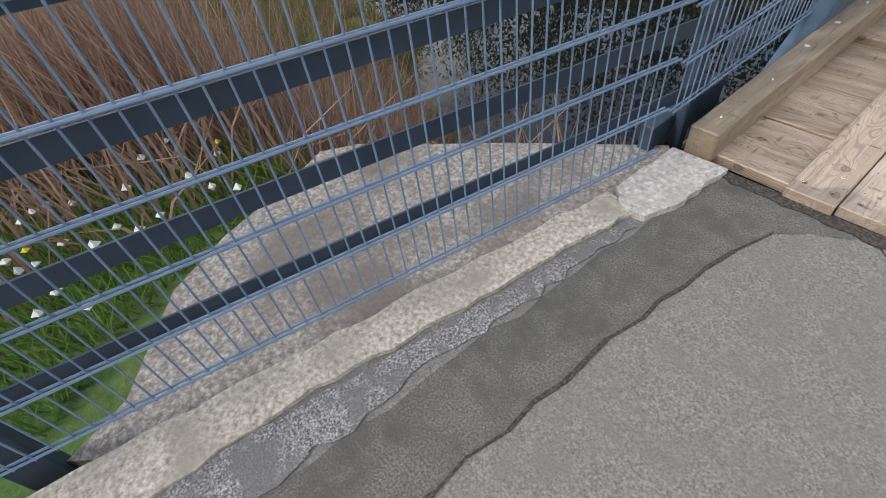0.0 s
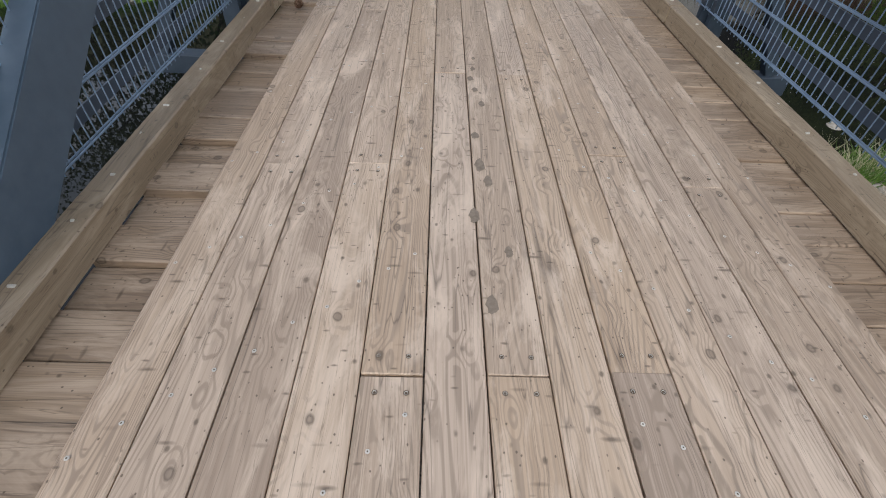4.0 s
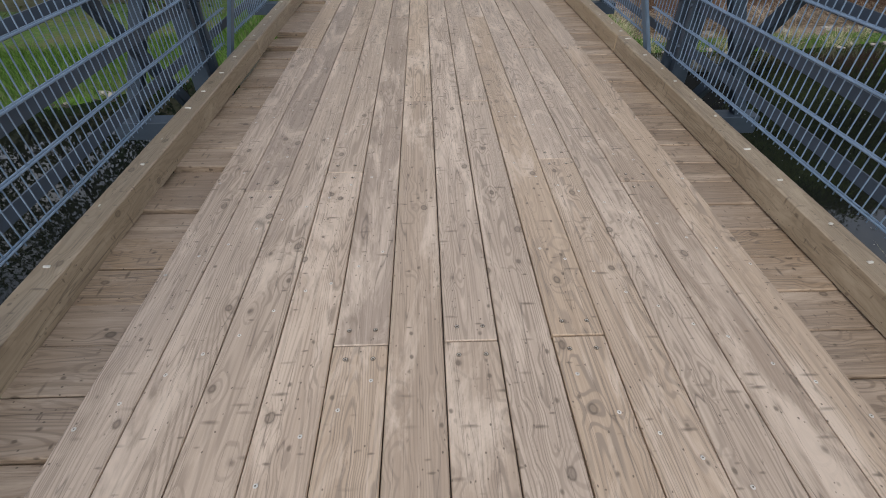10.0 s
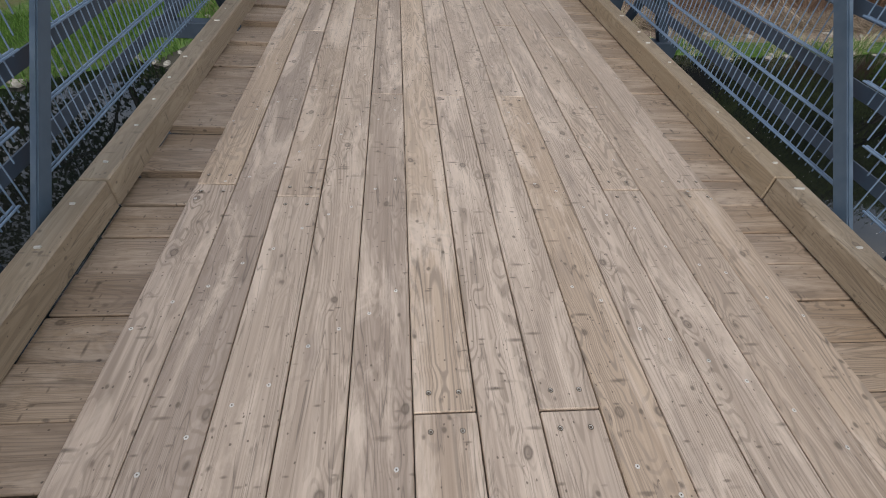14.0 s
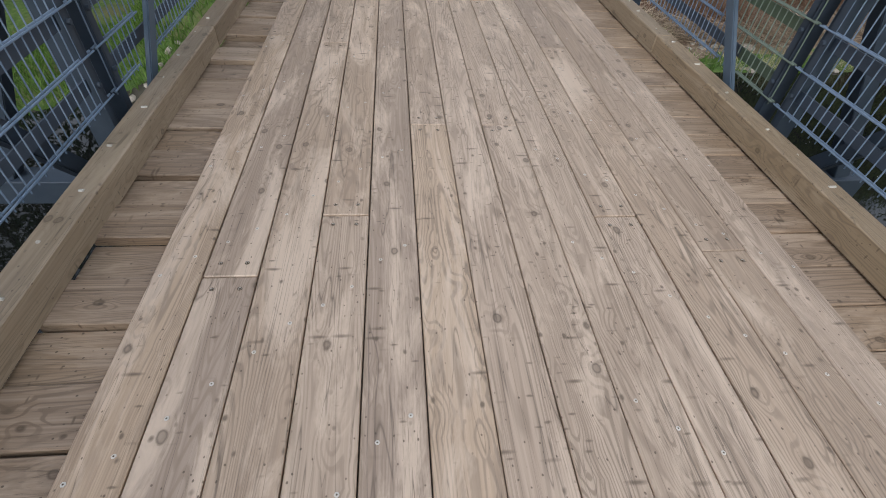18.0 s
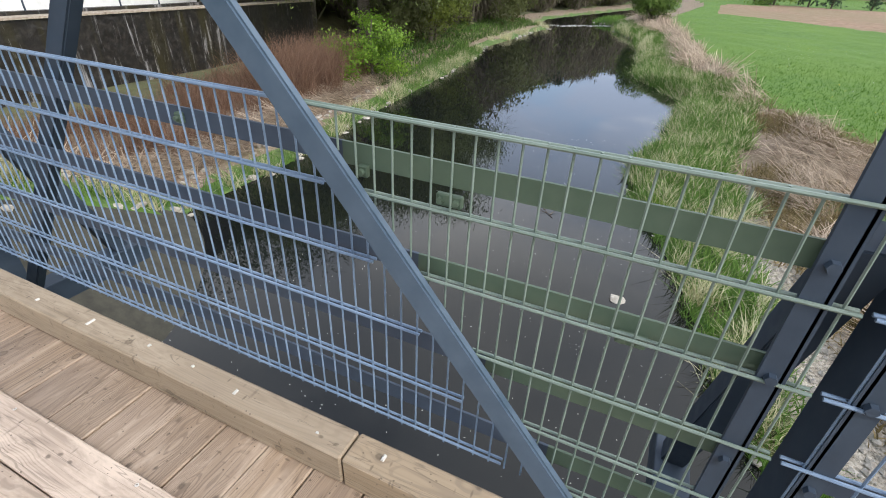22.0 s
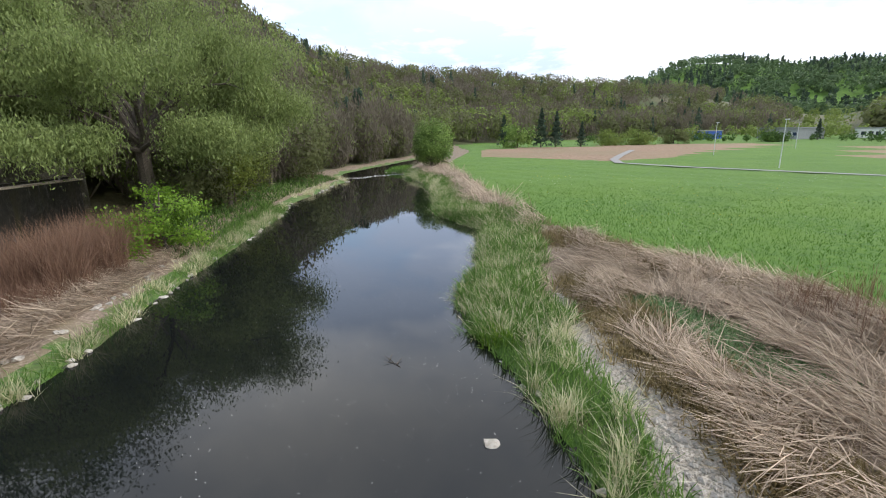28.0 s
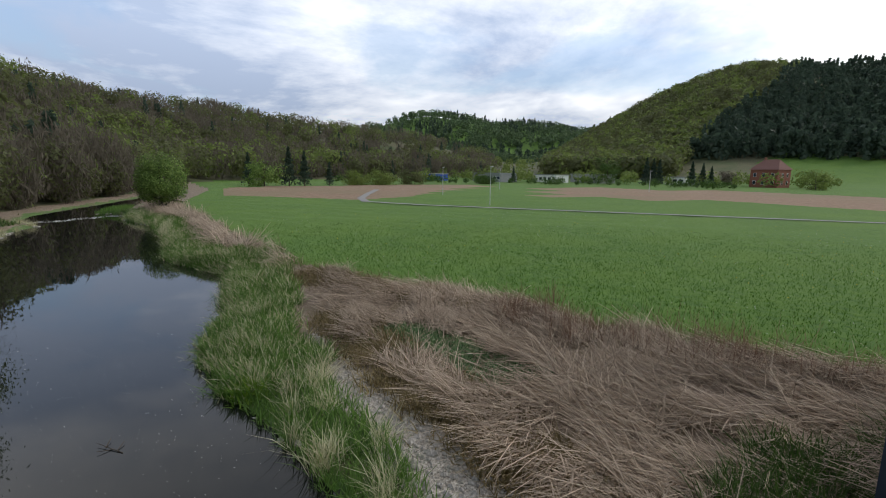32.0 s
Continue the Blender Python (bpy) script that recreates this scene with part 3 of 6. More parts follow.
def ground_z(x, y):
    x, y = np.asarray(x, float), np.asarray(y, float)
    yr, yl, ym = interp(x, XR, YR), interp(x, XL, YL), interp(x, XM, YM)
    r = np.hypot(x - HUB[0], y - HUB[1])
    az = np.degrees(np.arctan2(y - HUB[1], x - HUB[0]))
    dr, dl = yr - y, y - yl
    width = np.maximum(yr - ym, 2.0)
    near = np.interp(dr / width, [0, 0.12, 0.3, 0.6, 0.95, 1.05], [WATER_Z, -4.45, -4.3, -4.05, -3.75, -3.55])
    near = near + np.interp(r, [0, 60, 200, 300, 500, 2500], [0, 0, 0.2, 1.2, 3.5, 9.0]) * (dr > 0)
    far = np.interp(dl, [0, 1.2, 3.0, 7.0, 15.0, 20.0], [WATER_Z, -4.55, -4.45, -4.5, -4.6, -3.2])
    z = np.where(dr > 0, near, np.where(dl > 0, far, WATER_Z - 0.7 * np.minimum(1, np.minimum(-dr, -dl) / 1.2)))
    z = z + 0.06 * ripple(x, y, 0.9) * ((dr > 0.4) | (dl > 0.4))
    hill = np.zeros_like(z)
    a = np.clip(az, -179, 180)
    t = (r - interp(a, AZ_A, R0_A)) / (interp(a, AZ_A, R1_A) - interp(a, AZ_A, R0_A))
    hill = np.maximum(hill, (np.interp(a, AZ_A, R1_A) * np.tan(np.radians(interp(a, AZ_A, EL_A))) + 3) * smooth(0, 1, t) * (a > -60))
    t = (r - 800) / 800
    hill = np.maximum(hill, 1600 * np.tan(np.radians(interp(a, AZ_C, EL_C))) * smooth(0, 1, t) * (1 + 0.04 * ripple(x, y, 0.01)))
    t = (r - 330) / 560
    hill = np.maximum(hill, 890 * np.tan(np.radians(interp(a, AZ_D, EL_D))) * smooth(0, 1, t))
    z = z + hill * (1 + 0.03 * ripple(x, y, 0.03))
    # the causeway that carries the path onto the bridge, and its mate on the other bank
    for side, y0 in ((-1, 0.25), (1, 25.0)):
        along = np.maximum(0, side * (y0 - y) if side > 0 else y - y0)
        offx = np.maximum(0, np.abs(x) - 2.2)
        offy = np.maximum(0, (y - np.interp(x, [-7, -2.95, -1.78, -1.7], [-1.6, -1.1, -0.05, y0])) if side < 0 else (y0 - y))
        top = -0.22 if side < 0 else -0.1
        steep = np.where(x < 0, 2.0, 0.85)
        bank = top - np.where(x > 0, offx * 1.25, np.where(offx < 3.0, offx * 0.18, 0.54 + (offx - 3.0) * 0.62)) - offy * steep if side < 0 else top - np.hypot(offx, offy) * 0.7
        z = np.where(np.hypot(x, y) < 60, np.maximum(z, np.minimum(bank, top)), z)
    under = (np.abs(x) < 1.75) & (y < 0.25)
    return np.where(under, np.minimum(z, -0.30), z)


def axis(*spans):
    out_ = []
    for a, b, n in spans:
        out_ += list(np.linspace(a, b, n, endpoint=False))
    return np.array(out_)


def stretch(a, b, n):
    return a + (b - a) * (np.linspace(0, 1, n) ** 2.2)


GX = np.unique(np.r_[-stretch(28, 1500, 26), axis((-28, 4, 64), (4, 30, 104), (30, 60, 75), (60, 120, 75)), stretch(120, 2600, 46)])
GY = np.unique(np.r_[-stretch(30, 1900, 36), axis((-30, -12, 26), (-12, -4, 20), (-4, 13, 68), (13, 45, 80), (45, 110, 30)), stretch(110, 1700, 30)])
XX, YY = np.meshgrid(GX, GY, indexing="ij")
ZZ = ground_z(XX, YY)
nx, ny = XX.shape
gv = np.stack([XX, YY, ZZ], -1).reshape(-1, 3)
ii, jj = np.meshgrid(np.arange(nx - 1), np.arange(ny - 1), indexing="ij")
base_i = (ii * ny + jj).ravel()
gf = np.stack([base_i, base_i + ny, base_i + ny + 1, base_i + 1], -1)
cx, cy = gv[gf].mean(1)[:, 0], gv[gf].mean(1)[:, 1]


def zone(x, y):
    """0 meadow, 1 straw, 2 gravel, 3 wood, 4 field, 5 bank grass, 6 river bed"""
    yr, yl, ym = interp(x, XR, YR), interp(x, XL, YL), interp(x, XM, YM)
    wob = 0.5 * ripple(x, y, 1.1) + 0.3 * ripple(x, y, 2.7, 1)
    r = np.hypot(x - HUB[0], y - HUB[1])
    az = np.degrees(np.arctan2(y - HUB[1], x - HUB[0]))
    dr, dl = yr - y + wob * 0.4, y - yl + wob * 0.4
    k = np.zeros(x.shape, int)
    k = np.where((r > interp(az, [-34, -28, -24, -18, -9, -4], [165, 125, 96, 83, 92, 97])) & (r < interp(az, [-34, -9, 0], [185, 150, 125])) & (az > -33) & (az < -3), 4, k)
    k = np.where((r > 108) & (r < 180) & (az < -40) & (az > -100), 4, k)
    k = np.where((dr > 0) & (y > ym + wob * 0.6), 1, k)
    k = np.where((dr > 0) & (dr < 2.4 + 0.6 * wob), 5, k)
    k = np.where((x > 2.5) & (x < 17.5) & (np.abs(dr - GC(x)) < interp(x, [3, 8, 13, 17.5], [1.0, 0.9, 0.66, 0.3]) + wob * 0.15), 2, k)
    k = np.where((dr > 0) & (x > -7) & (x < 4.2 + wob) & (y < 3.0 + wob), 5, k)
    k = np.where((dl > 0), 1, k)
    k = np.where((dl > 0) & (dl < 1.0), 5, k)
    k = np.where((dl > 5 + wob) & (x > 30), 5, k)
    k = np.where((dl > 9) | ((dl > 6) & (x > 45)), 3, k)
    k = np.where((dl > 0) & (x < 0) & (dl < 12), 5, k)
    hill = (r > interp(np.clip(az, -179, 180), AZ_A, R0_A)) & (az > -40)
    k = np.where(hill & (dr < 0) | hill & (r > 190), 3, k)
    k = np.where((r > 330) & (az <= -38), 3, k)
    k = np.where((r > 330) & (r < 470) & (az < -62), 0, k)
    k = np.where((r > 800) & (az > -50) & (az < 0), 0, k)
    k = np.where((dr < -0.1) & (dl < -0.1), 6, k)
    return k


GROUND_MATS = [MEADOW, STRAW, GRAVEL, SOIL, FIELD, BANKG, BED]
pydata("ground", gv.tolist(), gf.tolist(), GROUND_MATS, zone(cx, cy), smooth=True, label="valley floor with meadow, banks and wooded hills", category="ground", kind="structure")
wx = np.linspace(-70, 160, 120)
wv = [(x, interp(x, XR, YR) - 2.0, WATER_Z) for x in wx] + [(x, interp(x, XL, YL) + 2.0, WATER_Z) for x in wx]
pydata("water", wv, [(k, k + 1, 121 + k, 120 + k) for k in range(119)], [WATER], label="dark calm river mirroring clouds and trees", category="river", kind="structure")

# ---- bridge ----
PW, NPL = 0.186, 13
DECK_L = 25.3
KIN, KOUT = 1.47, 1.585
FX = 1.66
POSTS = [0.32, 3.88, 7.43, 11.0, 14.56, 18.1, 21.65, 25.2]
LO = [1.14, 4.27, 7.69, 11.29, 14.94, 18.48, 22.03]
SLOPE = [1.5, 1.08, 0.95, 0.82, 0.85, 0.85, 0.85]
ROWS_Z = [0.14, 0.34, 0.54, 0.74, 0.94, 1.14]
FLATS_Z = [0.22, 0.485, 0.75, 1.02]
LEAN = ((0.22, -0.3), (0.22, 1.3))
rng = random.Random(4)

# butt joints of the deck boards, plank by plank from one side to the other; boards are about 4 m long
JOINTS = [(0.04, 4.04, 8.07, 12.115, 16.1), (2.01, 5.92, 9.96, 13.98), (0.02, 4.0, 7.985, 12.03, 16.0), (2.04, 6.085, 10.28, 14.2), (0.985, 4.97, 8.985, 12.97),
          (2.99, 6.97, 10.99, 14.98), (0.99, 4.977, 8.985, 12.975), (2.99, 6.965, 10.99, 14.98), (1.005, 4.99, 9.0, 12.98), (2.17, 6.195, 10.257, 14.2),
          (0.05, 4.077, 8.055, 12.03, 16.0), (1.94, 5.96, 10.043, 14.007), (0.05, 4.063, 8.063, 12.11, 16.1)]
deck = thing("bridge_deck", "weathered timber bridge deck of long boards over cross boards", "bridge deck")


def plank_mesh(length, w, th, bev=0.0035):
    bm = boxed((-w / 2, 0, -th), (w / 2, length, 0), bev)
    me = bpy.data.meshes.new("plank")
    bm.to_mesh(me)
    bm.free()
    return me


PLANKS = []
for k in range(NPL):
    x = (k - (NPL - 1) / 2) * PW
    last = JOINTS[k][-1]
    cuts = [0.0] + [c for c in JOINTS[k] if c > 0.3] + [last + 4.0 * n for n in range(1, 4) if last + 4.0 * n < DECK_L - 0.3] + [DECK_L]
    wide = PW if 0 < k < NPL - 1 else PW - 0.018
    x -= (PW - wide) / 2 if k == NPL - 1 else (wide - PW) / 2 if k == 0 else 0
    for a, b in zip(cuts, cuts[1:]):
        me = plank_mesh(b - a - 0.005, wide - rng.uniform(0.003, 0.0065), 0.045)
        me.materials.append(W_PLANK)
        dz = rng.uniform(-0.0015, 0.0015)
        shared("plank", me, deck, pose(x, a + (rng.uniform(-0.012, 0.012) if a == 0 else 0), dz, 0, rng.uniform(-0.25, 0.25), 0))
        PLANKS.append((x, a, b))
CROSS = plank_mesh(2 * KIN + 0.06, 0.194, 0.05, 0.005)
CROSS.materials.append(W_CROSS)
for n in range(127):
    shared("cross_board", CROSS, deck, pose(KIN + 0.03 + rng.uniform(-0.006, 0.006), 0.142 + 0.199 * n, -0.047 + rng.uniform(-0.004, 0.004), rng.uniform(-0.5, 0.5), 0, 90 + rng.uniform(-0.15, 0.15)))
# countersunk screws in slanting rows, two to a board
sv, sf, hv = [], [], []
for side in (-1, 1):
    for n in range(40):
        c = -1.4 + 0.66 * n
        for k in range(NPL):
            for s in (-0.045, 0.045):
                x = (k - 6) * PW + s
                if x * side < 0.28:
                    continue
                yy = c + (1.3 - abs(x)) * 0.95 + rng.uniform(-0.03, 0.03)
                if 0.05 < yy < DECK_L:
                    b0 = len(sv)
                    sv += [(x + 0.0072 * math.cos(q * math.pi / 3), yy + 0.0072 * math.sin(q * math.pi / 3), 0.0032) for q in range(6)] + [(x, yy, 0.0038)]
                    hv += [(x + 0.0024 * math.cos(q * math.pi / 4), yy + 0.0024 * math.sin(q * math.pi / 4), 0.0044) for q in range(8)]
                    sf += [(b0 + q, b0 + (q + 1) % 6, b0 + 6) for q in range(6)]
for k in range(NPL):
    for (x, a, b) in [p for p in PLANKS if abs(p[0] - (k - 6) * PW) < 0.01]:
        for yy in (a + 0.06, b - 0.06):
            for s in (-0.045, 0.045):
                b0 = len(sv)
                hv += [(x + s + 0.0088 * math.cos(q * math.pi / 4), yy + 0.0088 * math.sin(q * math.pi / 4), 0.0026) for q in range(8)]
                sv += [(x + s + 0.0062 * math.cos(q * math.pi / 3), yy + 0.0062 * math.sin(q * math.pi / 3), 0.0032) for q in range(6)] + [(x + s, yy, 0.0005)]
                sf += [(b0 + q, b0 + (q + 1) % 6, b0 + 6) for q in range(6)]
rims = [tuple(range(len(sv) + k, len(sv) + k + 8)) for k in range(0, len(hv), 8)]
pydata("screws", sv + hv, sf + rims, [SCREW, HOLE], [0] * len(sf) + [1] * len(rims), parent=deck, label="countersunk zinc screws with dark rims", kind="stuff")
# trodden-in damp marks along the middle boards
for sx, sy, a, b in [(-0.06, 2.05, 0.022, 0.05), (-0.03, 1.93, 0.018, 0.04), (-0.07, 2.3, 0.02, 0.03), (-0.02, 2.62, 0.016, 0.032), (-0.05, 2.78, 0.016, 0.028), (-0.07, 2.92, 0.018, 0.03), (-0.05, 3.05, 0.014, 0.025), (-0.1, 1.7, 0.02, 0.045), (0.02, 1.5, 0.015, 0.03), (-0.04, 3.2, 0.012, 0.02), (-0.06, 1.25, 0.02, 0.04), (-0.17, 0.52, 0.022, 0.03)]:
    nv = [(sx + a * (1 + 0.2 * math.sin(3 * q)) * math.cos(q * math.pi / 7), sy + b * (1 + 0.15 * math.cos(2 * q)) * math.sin(q * math.pi / 7), 0.0024) for q in range(14)]
    pydata("damp_mark", nv, [tuple(range(14))], [STAIN], parent=deck)

for side, cuts in ((-1, [0.0, 3.95, 7.96, 12.0, 16.0, 20.0, DECK_L]), (1, [0.0, 4.06, 8.04, 12.06, 16.05, 20.05, DECK_L])):
    for a, b in zip(cuts, cuts[1:]):
        k = thing("kerb_beam", "squared timber kerb beam screwed along the deck edge", "kerb", (0, 0, 0), "kerb beams")
        part("beam", boxed((min(side * KIN, side * KOUT), a, -0.04), (max(side * KIN, side * KOUT), b - 0.006, 0.095), 0.007), W_KERB, k)
        bm = bmesh.new()
        yy = a + 0.12
        while yy < b - 0.05:
            tube(bm, (side * (KIN + 0.035 + rng.uniform(0, 0.05)), yy, 0.094), (side * (KIN + 0.035 + rng.uniform(0, 0.05)), yy, 0.0965), 0.007, 0.006, 6)
            yy += rng.uniform(0.22, 0.4)
        part("screws", bm, SCREW, k)

for side in (-1, 1):
    s = side
    truss = thing("bridge_truss", "blue-grey painted steel side truss with bolted posts and diagonals", "truss", (0, 0, 0), "side trusses")
    for z, h, nm in ((-0.24, 0.16, "bottom_chord"), (2.02, 0.14, "top_chord")):
        xa, xb = (1.30, 1.44) if z < 0 else (1.70, 1.84)
        part(nm, boxed((min(s * xa, s * xb), 0.1 if z < 0 else POSTS[1] - 0.1, z - h / 2), (max(s * xa, s * xb), DECK_L - 0.1 if z < 0 else POSTS[-2] + 0.1, z + h / 2), 0.008), STEEL_D, truss)
    for n, yp in enumerate(POSTS):
        if n == 0:
            bm = bmesh.new()
            bar(bm, (s * 1.72, LEAN[0][0], LEAN[0][1]), (s * 1.72, LEAN[1][0], LEAN[1][1]), 0.065, 0.05, (1, 0, 0), 0.005)
            part("end_post", bm, STEEL_D, truss, "dark steel end post")
        for o in (-0.062, 0.062) if n else ():
            bm = bmesh.new()
            hgt = 1.95 if 0 < n < len(POSTS) - 1 else 1.3
            box(bm, (min(s * 1.655, s * (1.77 - 0.4 * o)), yp + o - 0.006, -0.3), (max(s * 1.655, s * (1.77 - 0.4 * o)), yp + o + 0.006, hgt))
            box(bm, (min(s * 1.655, s * 1.667), yp + o - (0.045 if o < 0 else 0.0), -0.3), (max(s * 1.655, s * 1.667), yp + o + (0.0 if o < 0 else 0.045), hgt))
            part("post", bm, STEEL_D, truss, "dark bolted steel channel post")
            for z in (0.22, 0.485, 0.75, 1.02):
                bm = bmesh.new()
                tube(bm, (s * 1.656, yp + o * 1.35, z), (s * 1.642, yp + o * 1.35, z), 0.014, 0.012, 6)
                part("bolt", bm, STEEL_D, truss)
        if 0 < n < len(POSTS) - 1:
            bm = bmesh.new()
            bar(bm, (s * 2.35, yp, -0.32), (s * 1.76, yp, 1.05), 0.09, 0.09, (0, 1, 0), 0.004)
            part("outrigger_brace", bm, STEEL_D, truss)
        if n == 0:
            continue
        bm = boxed((min(s * 1.4, s * 2.5), yp - 0.07, -0.46), (max(s * 1.4, s * 2.5), yp + 0.07, -0.32), 0.004)
        part("cross_beam", bm, STEEL_D, truss)
    for n, (ya, yb) in enumerate(zip(POSTS, POSTS[1:])):
        mid = (ya + yb) / 2
        lo, sl = LO[n], SLOPE[n]
        bm = bmesh.new()
        wide, zt = (0.075, 1.96) if n else (0.24, 1.93)
        bar(bm, (s * 1.625, lo - 0.3 * sl, -0.3), (s * 1.625, lo + zt * sl, zt), wide, 0.03 if n else 0.10, (1, 0, 0), 0.006)
        part("diagonal", bm, STEEL_L, truss, "pale blue-grey flat diagonal")
        bm = bmesh.new()
        if n == 0 or n == len(POSTS) - 2:
            bm.free()
            bm = boxed((min(s * 1.74, s * 1.80), (ya if n == 0 else yb) - 0.3, -0.16), (max(s * 1.74, s * 1.80), (ya if n == 0 else yb) + 0.3, 0.0), 0.004)
        else:
            bar(bm, (s * 1.76, yb - 0.20, -0.2), (s * 1.76, mid - 0.1, 1.96), 0.08, 0.05, (1, 0, 0), 0.006)
        part("counter_diagonal" if 0 < n < len(POSTS) - 2 else "end_gusset", bm, STEEL_D, truss)
        green = side > 0 and n == 3
        for z in FLATS_Z:
            spans = [(ya + 0.09, yb - 0.09, STEEL if not green else STEEL_G)]
            if green:
                cut = lo + z * sl
                spans = [(ya + 0.09, cut, STEEL_G), (cut, yb - 0.09, STEEL)]
            for a, b, mt in spans:
                part("rail", boxed((min(s * 1.69, s * 1.698), a, z - 0.03), (max(s * 1.69, s * 1.698), b, z + 0.03)), mt, truss, "flat steel rail")

    if side > 0:
        for yc, zc, two in ((11.82, 0.96, True), (12.06, 0.985, False), (11.35, 0.72, True), (12.7, 1.02, False)):
            bm = boxed((1.674, yc - (0.034 if two else 0.014), zc - 0.016), (1.69, yc + (0.034 if two else 0.014), zc + 0.016), 0.003)
            for o in (-0.02, 0.02) if two else (0,):
                tube(bm, (1.676, yc + o, zc), (1.664, yc + o, zc), 0.009, 0.008, 6)
            part("clamp", bm, STEEL_G, truss, "bolted clamp plate")

# welded mesh infill: double rods across, single wires upright, cut along the diagonals
bm = bmesh.new()
tube(bm, (0, 0, 0), (0, 0, 1), 0.0032, None, 5)
WIRE = bpy.data.meshes.new("wire")
bm.to_mesh(WIRE)
bm.free()
WIRE_G = WIRE.copy()
WIRE.materials.append(ROD)
WIRE_G.materials.append(ROD_G)


def rod(bm, a, b):
    for o in (-0.0085, 0.0085):
        tube(bm, (a[0] + o, a[1], a[2]), (b[0] + o, b[1], b[2]), 0.0046, None, 6)


def mesh_panel(side, ya, yb, lo, sl, which, green, group):
    """The part of a bay's mesh below ('front') or above the diagonal that starts at lo."""
    p = thing("mesh_panel", ("grey-green" if green else "blue-grey") + " welded double-rod mesh panel cut to the diagonal", "fence", (0, 0, 0), group)
    s, mt, wm = side, ROD_G if green else ROD, WIRE_G if green else WIRE
    edge = lambda z: lo + z * sl
    hub = side > 0 and abs(lo - LO[3]) < 0.01
    for z in ROWS_Z:
        gap_n, gap_f = (0.01, 0.2 - 0.1 * z) if hub else (0.09, 0.09)
        a, b = (ya + 0.01, min(yb, edge(z) - gap_n)) if which == "near" else (max(ya + 0.01, edge(z) + gap_f), yb - 0.01)
        if b - a > 0.05:
            bm = bmesh.new()
            rod(bm, (s * FX, a, z), (s * FX, b, z))
            part("rod", bm, mt, p)
    y = ya + (0.0365 if which == "near" else 0.0145)
    while y < yb - 0.02:
        zc = (y - lo) / sl
        off = 0.025 if hub else 0.11
        a, b = (max(0.115, zc + off), 1.145) if which == "near" else (0.115, min(1.145, zc - 0.11))
        if which == "near" and y < lo + 0.1:
            a = 0.115
        if b - a > 0.06:
            shared("wire", wm, p, pose(s * FX, y, a) @ Matrix.Diagonal((1, 1, b - a, 1)))
        y += 0.0515


for side in (-1, 1):
    for n, (ya, yb) in enumerate(zip(POSTS, POSTS[1:])):
        lo, sl = LO[n], SLOPE[n]
        g = "mesh panels along the bridge"
        ya = ya if n else -0.045
        mesh_panel(side, ya, yb, lo, sl, "near", False if not (side > 0 and n == 3) else True, g)
        mesh_panel(side, ya, yb, lo, sl, "far", False, g)


# ---- approach: tarmac, concrete kerb, flared fence ----
def slab(name, outline, z0, z1, mat, **tags):
    bm = bmesh.new()
    top = [bm.verts.new((x, y, z1)) for x, y in outline]
    bot = [bm.verts.new((x, y, z0)) for x, y in outline]
    bm.faces.new(top)
    for k in range(len(outline)):
        bm.faces.new((top[k], bot[k], bot[(k + 1) % len(outline)], top[(k + 1) % len(outline)]))
    bmesh.ops.recalc_face_normals(bm, faces=bm.faces)
    return mesh_ob(name, bm, mat, **tags)


def ragged(a, b, n, amp):
    return [(a[0] + (b[0] - a[0]) * k / n + rng.uniform(-amp, amp), a[1] + (b[1] - a[1]) * k / n + rng.uniform(-amp, amp)) for k in range(n + 1)]


slab("road", [(-1.58, 0.012), (1.9, 0.012), (2.1, -30), (-3.8, -30), (-2.0, -3.5), (-1.85, -2.3), (-1.6, -0.5)], -0.4, -0.05, ASPHALT, label="pale worn asphalt path leading onto the bridge", category="path", kind="structure")
CRACK = [(-1.12, -0.2), (-1.17, -0.37), (-1.195, -0.5), (-1.2, -0.61), (-1.225, -0.72), (-1.22, -0.81), (-1.25, -0.95), (-1.245, -1.15), (-1.265, -1.26), (-1.255, -1.37), (-1.28, -1.5), (-1.27, -1.62), (-1.3, -1.85), (-1.31, -2.2), (-1.36, -2.6)]
slab("road_patch", ragged((-1.42, -0.03), (-1.62, -2.6), 20, 0.015) + [(-1.9, -6), (-1.5, -6)] + CRACK[::-1] + ragged((-1.06, -0.14), (-0.9, -0.04), 4, 0.02), -0.1, -0.047, TAR, label="darker asphalt strip along the kerb and joint", category="path", kind="structure")
slab("joint_dirt", ragged((1.9, 0.008), (-1.42, 0.008), 30, 0.003) + ragged((-1.42, -0.045), (1.9, -0.03), 90, 0.013), -0.1, -0.0415, DIRT, label="dark soil caught in the joint before the deck", category="dirt", kind="structure")
slab("seam", ragged((-1.51, -0.48), (-1.85, -2.6), 30, 0.008) + ragged((-1.6, -2.6), (-1.55, -1.3), 24, 0.022) + ragged((-1.53, -1.25), (-1.47, -0.5), 14, 0.018), -0.1, -0.041, GRIT, label="gritty broken seam between kerb and asphalt", category="path", kind="structure")
slab("concrete_kerb", ragged((-1.5, -0.42), (-1.53, -0.5), 2, 0.008) + ragged((-1.54, -0.55), (-1.73, -1.7), 18, 0.012) + ragged((-1.74, -1.75), (-1.77, -2.4), 8, 0.01) + [(-1.95, -5), (-2.35, -5)] + ragged((-2.0, -2.4), (-1.66, -0.42), 26, 0.01), -0.3, -0.03, LIME, label="pale rough concrete kerb under the fence", category="kerb", kind="structure")
